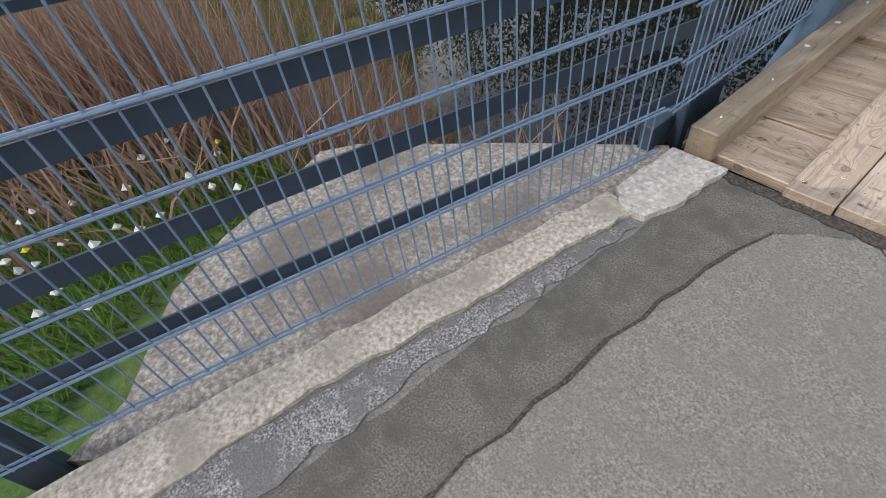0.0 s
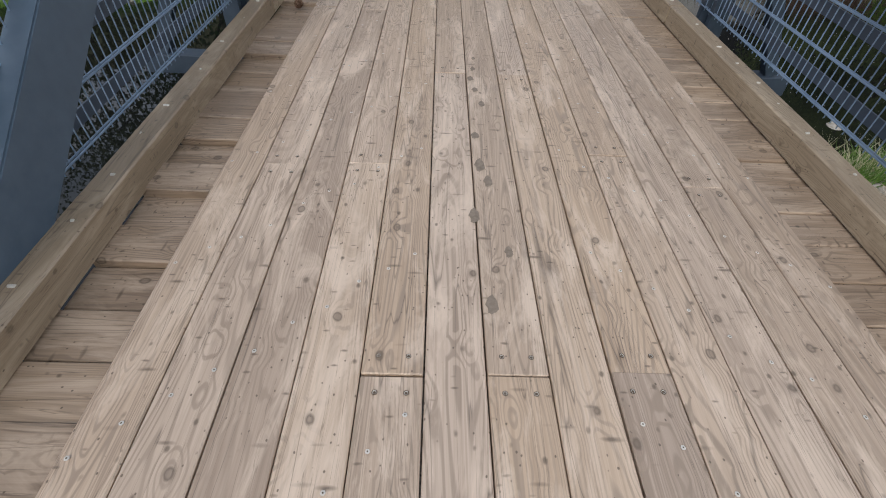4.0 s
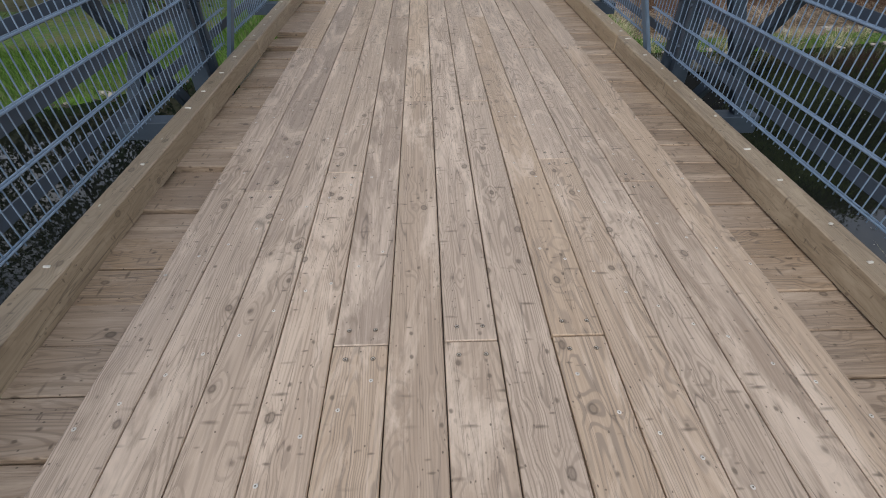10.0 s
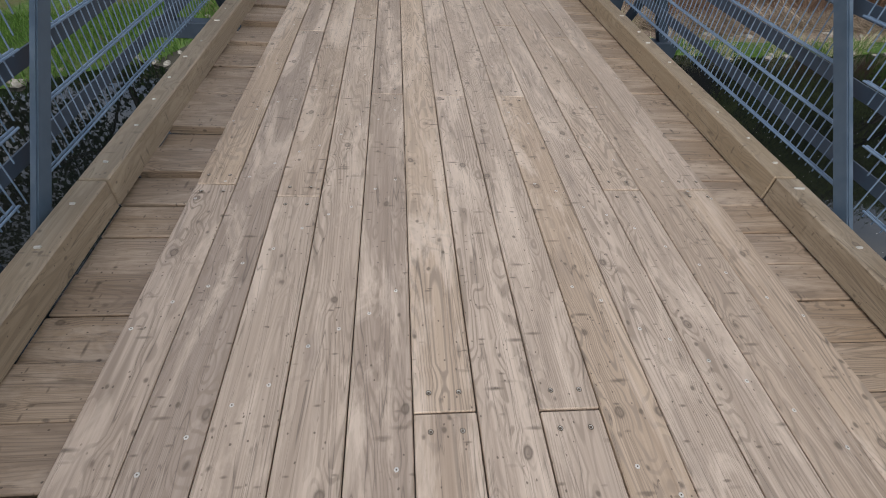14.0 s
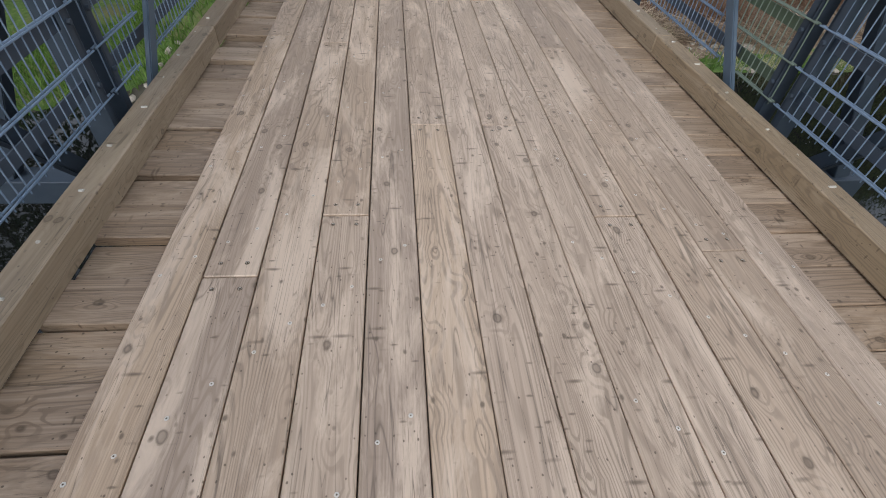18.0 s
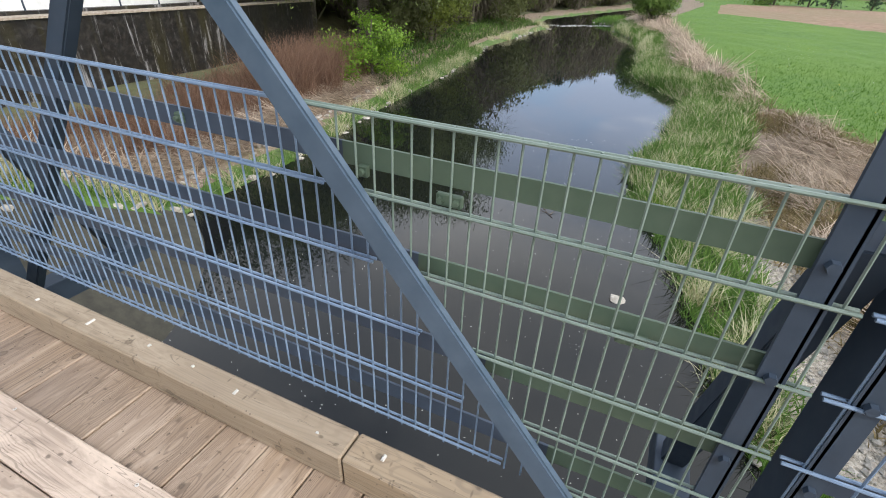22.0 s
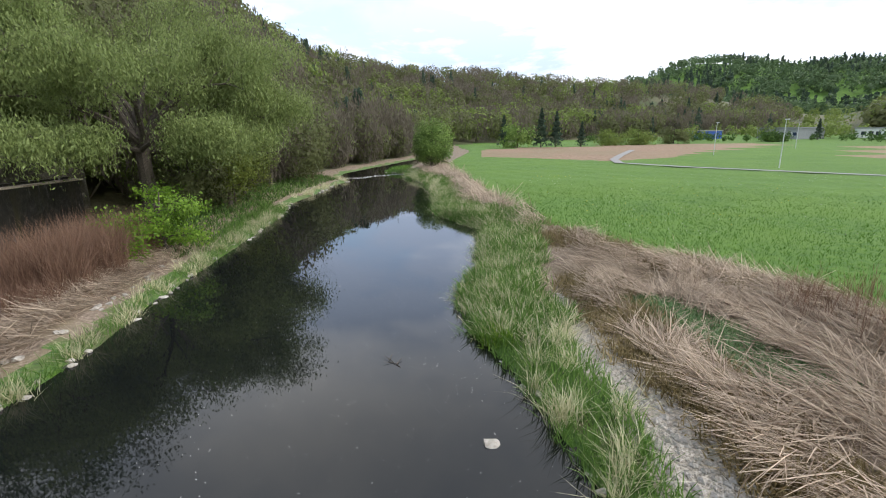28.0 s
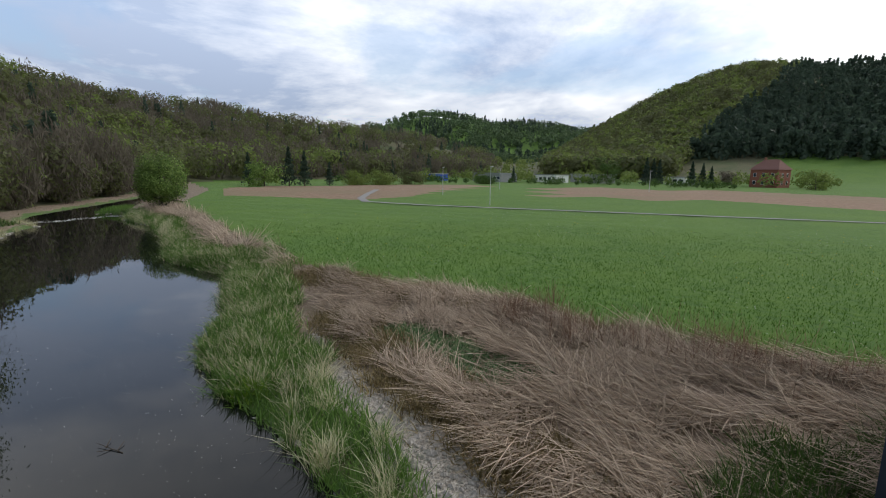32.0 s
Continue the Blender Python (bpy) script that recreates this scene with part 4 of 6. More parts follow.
slab("mortar_patch", ragged((-1.39, -0.02), (-1.42, -0.28), 5, 0.012) + ragged((-1.43, -0.33), (-1.46, -0.45), 3, 0.012) + ragged((-1.53, -0.47), (-1.63, -0.39), 4, 0.012) + ragged((-1.63, -0.3), (-1.62, -0.02), 4, 0.008), -0.3, -0.018, MORTAR, label="whitish mortar patch against the deck end", category="kerb", kind="structure")
apron = [(-1.6, -0.02), (-1.66, -0.4), (-1.95, -2.2), (-2.12, -2.4), (-2.2, -2.2), (-2.39, -2.06), (-2.57, -1.92), (-2.72, -1.64), (-2.82, -1.32), (-2.95, -1.02), (-2.85, -0.85), (-2.69, -0.72), (-2.26, -0.33), (-1.85, 0.0), (-1.7, 0.12)]
slab("concrete_apron", apron, -1.2, -0.12, APRON, label="stained concrete wing of the abutment", category="abutment", kind="structure")
slab("abutment", [(-1.7, 0.3), (1.7, 0.3), (1.7, -0.6), (-1.7, -0.6)], -6, -0.42, CONCRETE, label="concrete abutment under the deck end", category="abutment", kind="structure")
slab("far_abutment", [(-1.7, 26.2), (1.7, 26.2), (1.7, 25.0), (-1.7, 25.0)], -6, -0.42, CONCRETE, label="concrete abutment on the far bank", category="abutment", kind="structure")
slab("far_path", [(-1.7, 25.32), (1.7, 25.32), (2.2, 34), (-2.2, 34)], -0.4, -0.05, ASPHALT, label="asphalt path beyond the bridge", category="path", kind="structure")
bmc = bmesh.new()
for (xa, ya), (xb, yb) in zip(CRACK, CRACK[1:]):
    bar(bmc, (xa, ya, -0.045), (xb, yb, -0.045), rng.uniform(0.006, 0.017), 0.003, (0, 0, 1))
for x0, y0, head in ((-0.55, -0.42, 2.2), (-0.3, -0.75, 0.4), (-0.2, -1.5, 2.7)):
    for k in range(9):
        x1, y1 = x0 + 0.06 * math.cos(head + rng.uniform(-0.7, 0.7)), y0 + 0.06 * math.sin(head + rng.uniform(-0.7, 0.7))
        bar(bmc, (x0, y0, -0.0485), (x1, y1, -0.0485), 0.004, 0.003, (0, 0, 1))
        x0, y0 = x1, y1
mesh_ob("crack", bmc, DIRT, label="open crack in the asphalt", category="crack", kind="structure")


def flare(y):
    return -1.645 + 0.155 * (y - 0.1)


approach = thing("approach_fence", "blue-grey double-rod mesh fence with flat rails beside the path", "fence")
YA, YB = -6.4, 0.24
RISE = -0.045
for z in (0.155, 0.435, 0.71, 0.97):
    bm = bmesh.new()
    bar(bm, (flare(YA) - 0.045, YA, z + RISE * YA), (flare(YB) - 0.045, YB, z + RISE * YB), 0.062, 0.008, (1, 0, 0))
    part("rail", bm, STEEL_D, approach, "flat dark steel rail")
for z in (-0.04, 0.162, 0.365, 0.567, 0.77, 0.97):
    bm = bmesh.new()
    for o in (-0.0085, 0.0085):
        tube(bm, (flare(YA) + o, YA, z + RISE * YA), (flare(-0.06) + o, -0.06, z - 0.06 * RISE), 0.0046, None, 6)
    part("rod", bm, ROD, approach)
y = YA
while y < -0.07:
    shared("wire", WIRE, approach, pose(flare(y), y, -0.06 + RISE * y) @ Matrix.Diagonal((1, 1, 1.045, 1)))
    y += 0.0515
for yp in (-2.45, -4.6, -6.35):
    part("post", boxed((flare(yp) - 0.12, yp - 0.05, -0.6), (flare(yp) - 0.055, yp + 0.05, 1.05), 0.005), STEEL_D, approach)

# ---- plants ----
R = np.random.RandomState(7)


def blades(name, xs, ys, h, w, lean, mats, per=1, **tags):
    """Upright or leaning blades, each a bent strip of two quads, at the given places."""
    n = len(xs)
    z = ground_z(xs, ys)
    a = R.uniform(0, 2 * np.pi, n)
    hh = h * R.uniform(0.55, 1.25, n)
    ln = lean * R.uniform(0.2, 1.6, n)
    la = R.uniform(0, 2 * np.pi, n)
    dx, dy = np.cos(a) * w / 2, np.sin(a) * w / 2
    lx, ly = np.cos(la) * ln * hh, np.sin(la) * ln * hh
    up = hh / np.sqrt(1 + ln**2)
    p = np.zeros((n, 5, 3))
    for k, (f, wf) in enumerate(((0, 1), (0.55, 0.8))):
        for s, q in ((-1, 2 * k), (1, 2 * k + 1)):
            p[:, q, 0] = xs + lx * f**1.7 + s * dx * wf
            p[:, q, 1] = ys + ly * f**1.7 + s * dy * wf
            p[:, q, 2] = z - 0.02 + up * f
    p[:, 4, 0], p[:, 4, 1], p[:, 4, 2] = xs + lx, ys + ly, z + up
    b = np.arange(n) * 5
    quads = np.stack([b, b + 1, b + 3, b + 2], -1).tolist()
    tris = np.stack([b + 2, b + 3, b + 4], -1).tolist()
    kinds = R.choice(len(mats), n, p=[1.0] if len(mats) == 1 else [0.7, 0.3])
    return pydata(name, p.reshape(-1, 3).tolist(), quads + tris, mats, np.concatenate([kinds, kinds]), **tags)


def stalks(name, xs, ys, length, w, rise, mats, head=None, spread=0.5, lift=0.05, **tags):
    """Fallen stalks: long thin strips lying on the ground, most of them one way."""
    n = len(xs)
    z = ground_z(xs, ys)
    a = (head if head is not None else 0.0) + R.normal(0, spread, n)
    L = length * R.uniform(0.4, 1.3, n)
    el = np.abs(R.normal(0, rise, n))
    d = np.stack([np.cos(a) * np.cos(el), np.sin(a) * np.cos(el), np.sin(el)], -1)
    side = np.stack([-np.sin(a), np.cos(a), R.uniform(-0.5, 0.5, n)], -1) * (w / 2) * R.uniform(0.6, 1.3, (n, 1))
    o = np.stack([xs, ys, z + R.uniform(0, lift, n)], -1)
    e = o + d * L[:, None]
    e[:, 2] = np.maximum(e[:, 2], ground_z(e[:, 0], e[:, 1]) + 0.01)
    mid = (o + e) / 2
    mid[:, 2] = np.maximum(mid[:, 2], ground_z(mid[:, 0], mid[:, 1]) + 0.01) + R.uniform(0, 0.04, n)
    p = np.stack([o - side, o + side, mid - side, mid + side, e - side * 0.4, e + side * 0.4], 1)
    b = np.arange(n) * 6
    faces = np.concatenate([np.stack([b, b + 1, b + 3, b + 2], -1), np.stack([b + 2, b + 3, b + 5, b + 4], -1)]).tolist()
    return pydata(name, p.reshape(-1, 3).tolist(), faces, mats, **tags)


def pick(n, x0, x1, y0, y1, keep):
    xs, ys = R.uniform(x0, x1, n), R.uniform(y0, y1, n)
    k = keep(xs, ys)
    return xs[k], ys[k]


def clumpy(xs, ys, s, lo, seed=0.0):
    return (ripple(xs, ys, s, seed) + 0.5 * ripple(xs, ys, s * 2.3, seed + 1)) > lo


def dR(x, y):
    return interp(x, XR, YR) - y


def dL(x, y):
    return y - interp(x, XL, YL)


def tufts(n, per, x0, x1, y0, y1, spread, keep):
    """Places for blades that grow in tight clumps."""
    cx_, cy_ = pick(n * 6, x0, x1, y0, y1, keep)
    cx_, cy_ = cx_[:n], cy_[:n]
    return np.repeat(cx_, per) + R.normal(0, spread * 0.5, len(cx_) * per), np.repeat(cy_, per) + R.normal(0, spread * 0.5, len(cx_) * per)


# downstream, meadow side
xs, ys = pick(76000, 2.3, 42, 4, 14.5, lambda x, y: (dR(x, y) > -0.15) & (dR(x, y) < 2.3 + 0.5 * ripple(x, y, 1.0)) & ~((x < 17) & (dR(x, y) > GC(x) - interp(x, [3, 8, 13, 17.5], [0.75, 0.6, 0.4, 0.1]))))
blades("bank_grass", xs, ys, 0.5, 0.028, 0.7, [GRASS_B], label="tall fresh green grass along the water", category="grass", kind="stuff")
xs, ys = tufts(620, 60, 15, 48, 6, 16, 0.42, lambda x, y: (dR(x, y) > -0.25) & (dR(x, y) < 2.9))
blades("bank_tussocks", xs, ys, 0.55, 0.042, 0.9, [GRASS_B, STRAW_B], label="shaggy green and straw tussocks along the bank", category="grass", kind="stuff")
xs, ys = tufts(200, 70, 2.3, 75, 4, 20, 0.26, lambda x, y: (dR(x, y) > -0.1) & (dR(x, y) < np.where(x < 17, GC(x) - 0.5, 2.3)) & (R.uniform(0, 1, x.shape) < np.where(dR(x, y) < 0.8, 0.9, 0.4)))
blades("straw_tufts", xs, ys, 0.85, 0.016, 0.8, [STRAW_B], label="bleached tufts of last year's grass", category="grass", kind="stuff")
xs, ys = pick(34000, 38, 84, 10, 24, lambda x, y: (dR(x, y) > -0.2) & (dR(x, y) < 3.2))
blades("far_bank_grass", xs, ys, 0.6, 0.04, 0.6, [GRASS_B], label="green grass on the distant bank", category="grass", kind="stuff")
inreed = lambda x, y: (dR(x, y) > GC(x) + 1.15 + 0.3 * ripple(x, y, 1.7)) & (y > interp(x, XM, YM) + 0.3 * ripple(x, y, 1.0)) & ~((x > 11) & (x < 16.5) & (np.abs(dR(x, y) - 5.6) < 0.95) & (R.uniform(0, 1, x.shape) < 0.94))
xs, ys = pick(120000, 3.0, 30, -9, 9, lambda x, y: inreed(x, y) & (ripple(x, y, 1.3, 2) > -0.6) & (R.uniform(0, 1, x.shape) < np.clip(1.5 - x / 28, 0.3, 1)))
stalks("flattened_reed", xs, ys, 1.15, 0.018, 0.2, [REED_B], head=0.5 + 1.1 * ripple(xs, ys, 0.55, 4) + 0.5 * ripple(xs, ys, 1.4, 1), spread=0.75, lift=0.3, label="flattened mat of dead reed stalks", category="reed", kind="stuff")
xs, ys = pick(5200, 3.0, 22, -8, 7, lambda x, y: inreed(x, y) & clumpy(x, y, 1.5, 0.0, 2.0))
stalks("broken_reed", xs, ys, 0.8, 0.016, 0.7, [REED_B], head=R.uniform(0, 6.28, len(xs)), spread=0.9, lift=0.15, label="broken reed stalks sticking up from the mat", category="reed", kind="stuff")
xs, ys = pick(40000, 28, 85, 0, 18, lambda x, y: (dR(x, y) > 2.6) & (y > interp(x, XM, YM)))
stalks("distant_reed", xs, ys, 1.6, 0.04, 0.3, [REED_B], head=0.4 + 0.9 * ripple(xs, ys, 0.4, 4), spread=0.5, lift=0.45, label="flattened dead reed further off", category="reed", kind="stuff")
xs, ys = pick(52000, 3.0, 75, -9, 14, lambda x, y: (np.abs(y - interp(x, XM, YM) - 0.8) < 1.0) & clumpy(x, y, 0.8, -0.5))
blades("standing_reed", xs, ys, 0.6, 0.018, 0.7, [RUST_B, REED_B], label="standing dead stems at the meadow's edge", category="reed", kind="stuff")
xs, ys = tufts(300, 100, 4.0, 26, -3, 9, 0.6, lambda x, y: ((dR(x, y) > GC(x) + 0.55) & (dR(x, y) < GC(x) + 2.3) & (x < 19.5)) | ((np.abs(y - interp(x, XM, YM) - 0.9) < 0.7) & (x > 10)))
blades("low_bramble", xs, ys, 0.38, 0.035, 1.0, [BRAMBLE], label="low olive-brown bramble between gravel and reed", category="shrub", kind="stuff")
xs, ys = pick(17000, 11, 17, 2, 8, lambda x, y: np.abs(dR(x, y) - 5.6) + 0.45 * R.normal(0, 1, x.shape) < 0.9 + 0.4 * ripple(x, y, 1.0))
blades("green_herbs", xs, ys, 0.22, 0.036, 1.1, [HERB], label="patch of low green herbs", category="herbs", kind="stuff")
xs, ys = pick(150000, 3, 56, -38, 8, lambda x, y: (y < interp(x, XM, YM) + 0.2) & (np.hypot(x, y) > 4) & (R.uniform(0, 1, x.shape) < np.clip(1.6 - np.hypot(x - 1.5, y - 12) / 32, 0, 1)))
blades("meadow_grass", xs, ys, 0.15, 0.022, 0.8, [GRASS_M], label="lush spring meadow grass", category="grass", kind="stuff")


def dots(name, xs, ys, z, r, mat, **tags):
    n = len(xs)
    p = np.zeros((n, 6, 3))
    for k, o in enumerate(((1, 0, 0), (0, 1, 0), (-1, 0, 0), (0, -1, 0), (0, 0, 1), (0, 0, -0.8))):
        p[:, k] = np.stack([xs, ys, z], -1) + np.array(o) * (r * R.uniform(0.7, 1.3, (n, 1)))
    b = np.arange(n) * 6
    f = np.concatenate([np.stack([b + i, b + (i + 1) % 4, b + 4], -1) for i in range(4)] + [np.stack([b + (i + 1) % 4, b + i, b + 5], -1) for i in range(4)]).tolist()
    return pydata(name, p.reshape(-1, 3).tolist(), f, [mat], **tags)


xs, ys = pick(1300, 5, 55, -40, 5, lambda x, y: (y < interp(x, XM, YM) - 0.5) & clumpy(x, y, 0.25, -0.3))
dots("meadow_seed_heads", xs, ys, ground_z(xs, ys) + 0.16, 0.016, FLOWER_W, label="white seed heads scattered over the meadow", category="flowers", kind="stuff")
xs, ys = pick(700, 5, 55, -40, 5, lambda x, y: (y < interp(x, XM, YM) - 0.5) & clumpy(x, y, 0.25, 0.2, 3.0))
dots("meadow_dandelions", xs, ys, ground_z(xs, ys) + 0.15, 0.018, FLOWER_Y, label="yellow dandelions scattered over the meadow", category="flowers", kind="stuff")


xs, ys = pick(60000, -24, -4.5, -4, 8, lambda x, y: (dR(x, y) > -0.1) & (dR(x, y) < 6) & clumpy(x, y, 0.9, -0.7, 2.0))
blades("upstream_stems", xs, ys, 0.75, 0.026, 0.8, [RUST_B, GRASS_B], label="brown dead stems with some green above the bridge", category="undergrowth", kind="stuff")

# a fallen brown cone on the cross boards
cv, cf = [], []
for k in range(60):
    a, u = k * 2.4, k / 59
    rr_ = 0.021 * math.sin(math.pi * (0.12 + 0.8 * u)) + 0.003
    c0 = Vector((-1.335 + rr_ * math.cos(a), 4.095 + 0.075 * u, -0.024 + rr_ * math.sin(a)))
    out_ = Vector((math.cos(a), 0.5, math.sin(a))) * 0.012
    wd = Vector((-math.sin(a), 0, math.cos(a))) * 0.008
    b0 = len(cv)
    cv += [tuple(c0 - wd), tuple(c0 + wd), tuple(c0 + out_), tuple(c0 - out_ * 0.6 + Vector((0, 0.006, 0)))]
    cf += [(b0, b0 + 1, b0 + 2), (b0, b0 + 2, b0 + 3), (b0 + 1, b0 + 3, b0 + 2)]
pydata("fallen_cone", cv, cf, [RUST_B], label="small brown fallen cone on the cross boards", category="cone")


# stones
def stone_mesh(seed):
    rr = random.Random(seed)
    bm = bmesh.new()
    bmesh.ops.create_icosphere(bm, subdivisions=1, radius=1)
    for v in bm.verts:
        v.co *= rr.uniform(0.65, 1.15)
        v.co.z *= 0.55
    me = bpy.data.meshes.new("stone")
    bm.to_mesh(me)
    bm.free()
    me.materials.append(STONE)
    return me


STONES = [stone_mesh(k) for k in range(6)]


def stone(x, y, r, z=None, label="pale limestone block at the water's edge"):
    ob = new("stone", STONES[R.randint(6)])
    z = float(ground_z(x, y)) if z is None else z
    ob.matrix_basis = pose(x, y, z + r * 0.15, R.uniform(-15, 15), R.uniform(-15, 15), R.uniform(0, 360)) @ Matrix.Diagonal((r, r * R.uniform(0.6, 1.0), r, 1))
    return tagged(ob, label, "stone", "bank stones")


for k in range(70):
    x = R.uniform(4, 45)
    stone(x, float(interp(x, XL, YL)) + R.uniform(-0.3, 0.3), R.uniform(0.07, 0.2))
for k in range(26):
    x = -R.uniform(3, 14)
    stone(x, float(interp(x, XL, YL)) + R.uniform(-0.3, 0.5), R.uniform(0.08, 0.22))
for k in range(40):
    x = R.uniform(4, 30)
    stone(x, float(interp(x, XR, YR)) + R.uniform(-0.25, 0.3), R.uniform(0.06, 0.18))
stone(10.1, 11.2, 0.3, WATER_Z - 0.1, "white angular stone rising from the water")
gx, gy = pick(12000, 2.5, 18, 3, 10, lambda x, y: np.abs(dR(x, y) - GC(x)) < interp(x, [3, 8, 13, 17.5], [0.95, 0.8, 0.55, 0.2]))
n = len(gx)
pb = np.zeros((n, 6, 3))
rr = 0.016 + 0.10 * R.uniform(0, 1, n) ** 2.5
for k, o in enumerate(((1, 0.2, 0), (0, 0.8, 0), (-0.9, 0, 0), (0.1, -1, 0), (0, 0, 0.55), (0, 0, -0.4))):
    pb[:, k] = np.stack([gx, gy, ground_z(gx, gy) + 0.01], -1) + np.array(o) * rr[:, None] * R.uniform(0.7, 1.3, (n, 1))
b = np.arange(n) * 6
ff = np.concatenate([np.stack([b + i, b + (i + 1) % 4, b + 4], -1) for i in range(4)]).tolist()
pydata("pebbles", pb.reshape(-1, 3).tolist(), ff, [STONE], label="pale gravel strip on the bank", category="gravel", kind="stuff")
fx, fy = pick(700, 3, 22, 10, 19, lambda x, y: (dR(x, y) < -0.5) & (dL(x, y) < -2))
dots("water_flecks", fx, fy, np.full(len(fx), WATER_Z + 0.002), 0.009, FLOWER_W, label="pale petals drifting on the water", category="petals", kind="stuff")

for k in range(20):
    x = R.uniform(4.5, 8.0)
    stone(x, float(interp(x, XR, YR)) - float(GC(x)) - R.uniform(-0.5, 1.1), R.uniform(0.08, 0.18), label="flat pale stone on the gravel strip")
xs, ys = tufts(3, 90, 14.6, 15.6, 10.3, 10.9, 0.35, lambda x, y: dR(x, y) > -0.1)
blades("water_plant", xs, ys, 0.5, 0.06, 0.9, [LEAF_L], label="pale leafy plant at the water's edge", category="plant", kind="stuff")
bm = bmesh.new()
for a, b in (((13.4, 13.5), (14.0, 14.05)), ((13.65, 13.72), (13.6, 14.0)), ((13.8, 13.86), (14.1, 13.8)), ((13.55, 13.62), (13.85, 13.5))):
    tube(bm, (*a, WATER_Z + 0.005), (*b, WATER_Z + 0.06), 0.012, 0.005, 5)
mesh_ob("driftwood_twig", bm, TWIG, label="pale forked twig lying in the water", category="twig")
xs, ys = tufts(60, 22, 3.5, 16, -4, 4, 0.5, lambda x, y: (dR(x, y) > 4.5) & (y < interp(x, XM, YM) + 2.2) & (y > interp(x, XM, YM) - 0.3))
blades("dead_stems", xs, ys, 1.15, 0.012, 0.35, [RUST_B], label="upright dead brown stems above the reed", category="stems", kind="stuff")
fx, fy = pick(5200, 62, 84, 18, 30, lambda x, y: (dR(x, y) < 0.1) & (dL(x, y) < 0.1) & (np.abs(x - 72 - 0.9 * (24.5 - y)) < 1.3 + 0.9 * ripple(x, y, 1.1)))
dots("riffle", fx, fy, np.full(len(fx), WATER_Z - 0.03), 0.06, FLOWER_W, label="white broken water over a shallow riffle", category="riffle", kind="stuff")
for k in range(36):
    x = R.uniform(50, 70)
    stone(x, float(interp(x, XL, YL)) + R.uniform(-0.4, 0.2), R.uniform(0.1, 0.3))
for k in range(24):
    x = R.uniform(58, 80)
    stone(x, float(interp(x, XR, YR)) + R.uniform(-0.2, 0.4), R.uniform(0.1, 0.3))

# far side of the river
for k in range(44):
    x = R.uniform(4, 24)
    stone(x, float(interp(x, XL, YL)) + 1.45 + R.uniform(-0.2, 0.25), R.uniform(0.1, 0.2), label="flat grey stone in a row along the bank")
xs, ys = pick(30000, 3, 42, 22, 31, lambda x, y: (dL(x, y) > 0.0) & (dL(x, y) < 0.7 + np.clip((x - 22) * 0.15, 0, 1.5)))
blades("left_bank_grass", xs, ys, 0.5, 0.025, 0.8, [GRASS_B], label="green grass on the wooded bank", category="grass", kind="stuff")
xs, ys = tufts(170, 60, 3, 70, 22, 34, 0.28, lambda x, y: (dL(x, y) > 0.0) & (dL(x, y) < 0.9))
blades("left_straw_tufts", xs, ys, 0.65, 0.02, 0.9, [STRAW_B], label="bleached grass tufts on the wooded bank", category="grass", kind="stuff")
xs, ys = pick(26000, 3, 26, 23, 32, lambda x, y: (dL(x, y) > 1.5) & (dL(x, y) < 3.4))
stalks("left_reed", xs, ys, 1.2, 0.02, 0.22, [REED_B], head=2.6 + ripple(xs, ys, 0.7), spread=0.9, lift=0.2, label="flattened reed below the shrubs", category="reed", kind="stuff")
xs, ys = tufts(150, 110, 3, 25.5, 26.0, 35.5, 0.55, lambda x, y: (dL(x, y) > 3.0) & (dL(x, y) < 10))
blades("rusty_thicket", xs, ys, 1.0, 0.016, 0.7, [RUST_B], label="leafless rust-brown thicket below the wall", category="thicket", kind="stuff")
xs, ys = tufts(46, 190, 18.5, 26.0, 26.6, 31.5, 0.5, lambda x, y: (dL(x, y) > 3.2) & (dL(x, y) < 7.5))
blades("tall_rusty_bush", xs, ys, 2.3, 0.017, 0.5, [RUST_B], label="tall leafless russet bushes near the maple", category="thicket", kind="stuff")
xs, ys = pick(24000, 24, 70, 24, 44, lambda x, y: (dL(x, y) > 1.5) & (dL(x, y) < 9))
blades("shade_herbs", xs, ys, 0.5, 0.06, 0.8, [LEAF_D, GRASS_B], label="green undergrowth under the trees", category="undergrowth", kind="stuff")

# upstream banks seen through the fence
xs, ys = pick(30000, -26, -2.2, 15, 26, lambda x, y: (dL(x, y) > -0.1) & (dL(x, y) < 5))
blades("upstream_grass", xs, ys, 0.45, 0.03, 0.7, [GRASS_B], label="green grass on the upstream bank", category="grass", kind="stuff")
xs, ys = pick(26000, -24, -3.2, -3, 7, lambda x, y: (dR(x, y) > 0.0) & (y < 1.5) & (ground_z(x, y) > WATER_Z) & (np.hypot(x + 7, y - 2) > 1.5))
blades("upstream_reed", xs, ys, 0.9, 0.02, 0.6, [SHRUBT], label="dry stems on the slope above the water", category="reed", kind="stuff")
apx = lambda x, y: ((x + 2.0) ** 2 / 1.1**2 + (y + 1.0) ** 2 / 1.5**2 > 1.05)
xs, ys = pick(30000, -6.5, -1.95, -7, 2.0, lambda x, y: apx(x, y) & (x < -2.0 + 0.155 * np.minimum(y, 0)))
blades("verge_grass", xs, ys, 0.26, 0.012, 0.6, [GRASS_B], label="bright green verge grass beside the abutment", category="grass", kind="stuff")
xs, ys = pick(900, -4.2, -2.0, -3.6, -1.2, lambda x, y: apx(x, y) & (x < -2.3))
xs, ys = xs[:46], ys[:46]
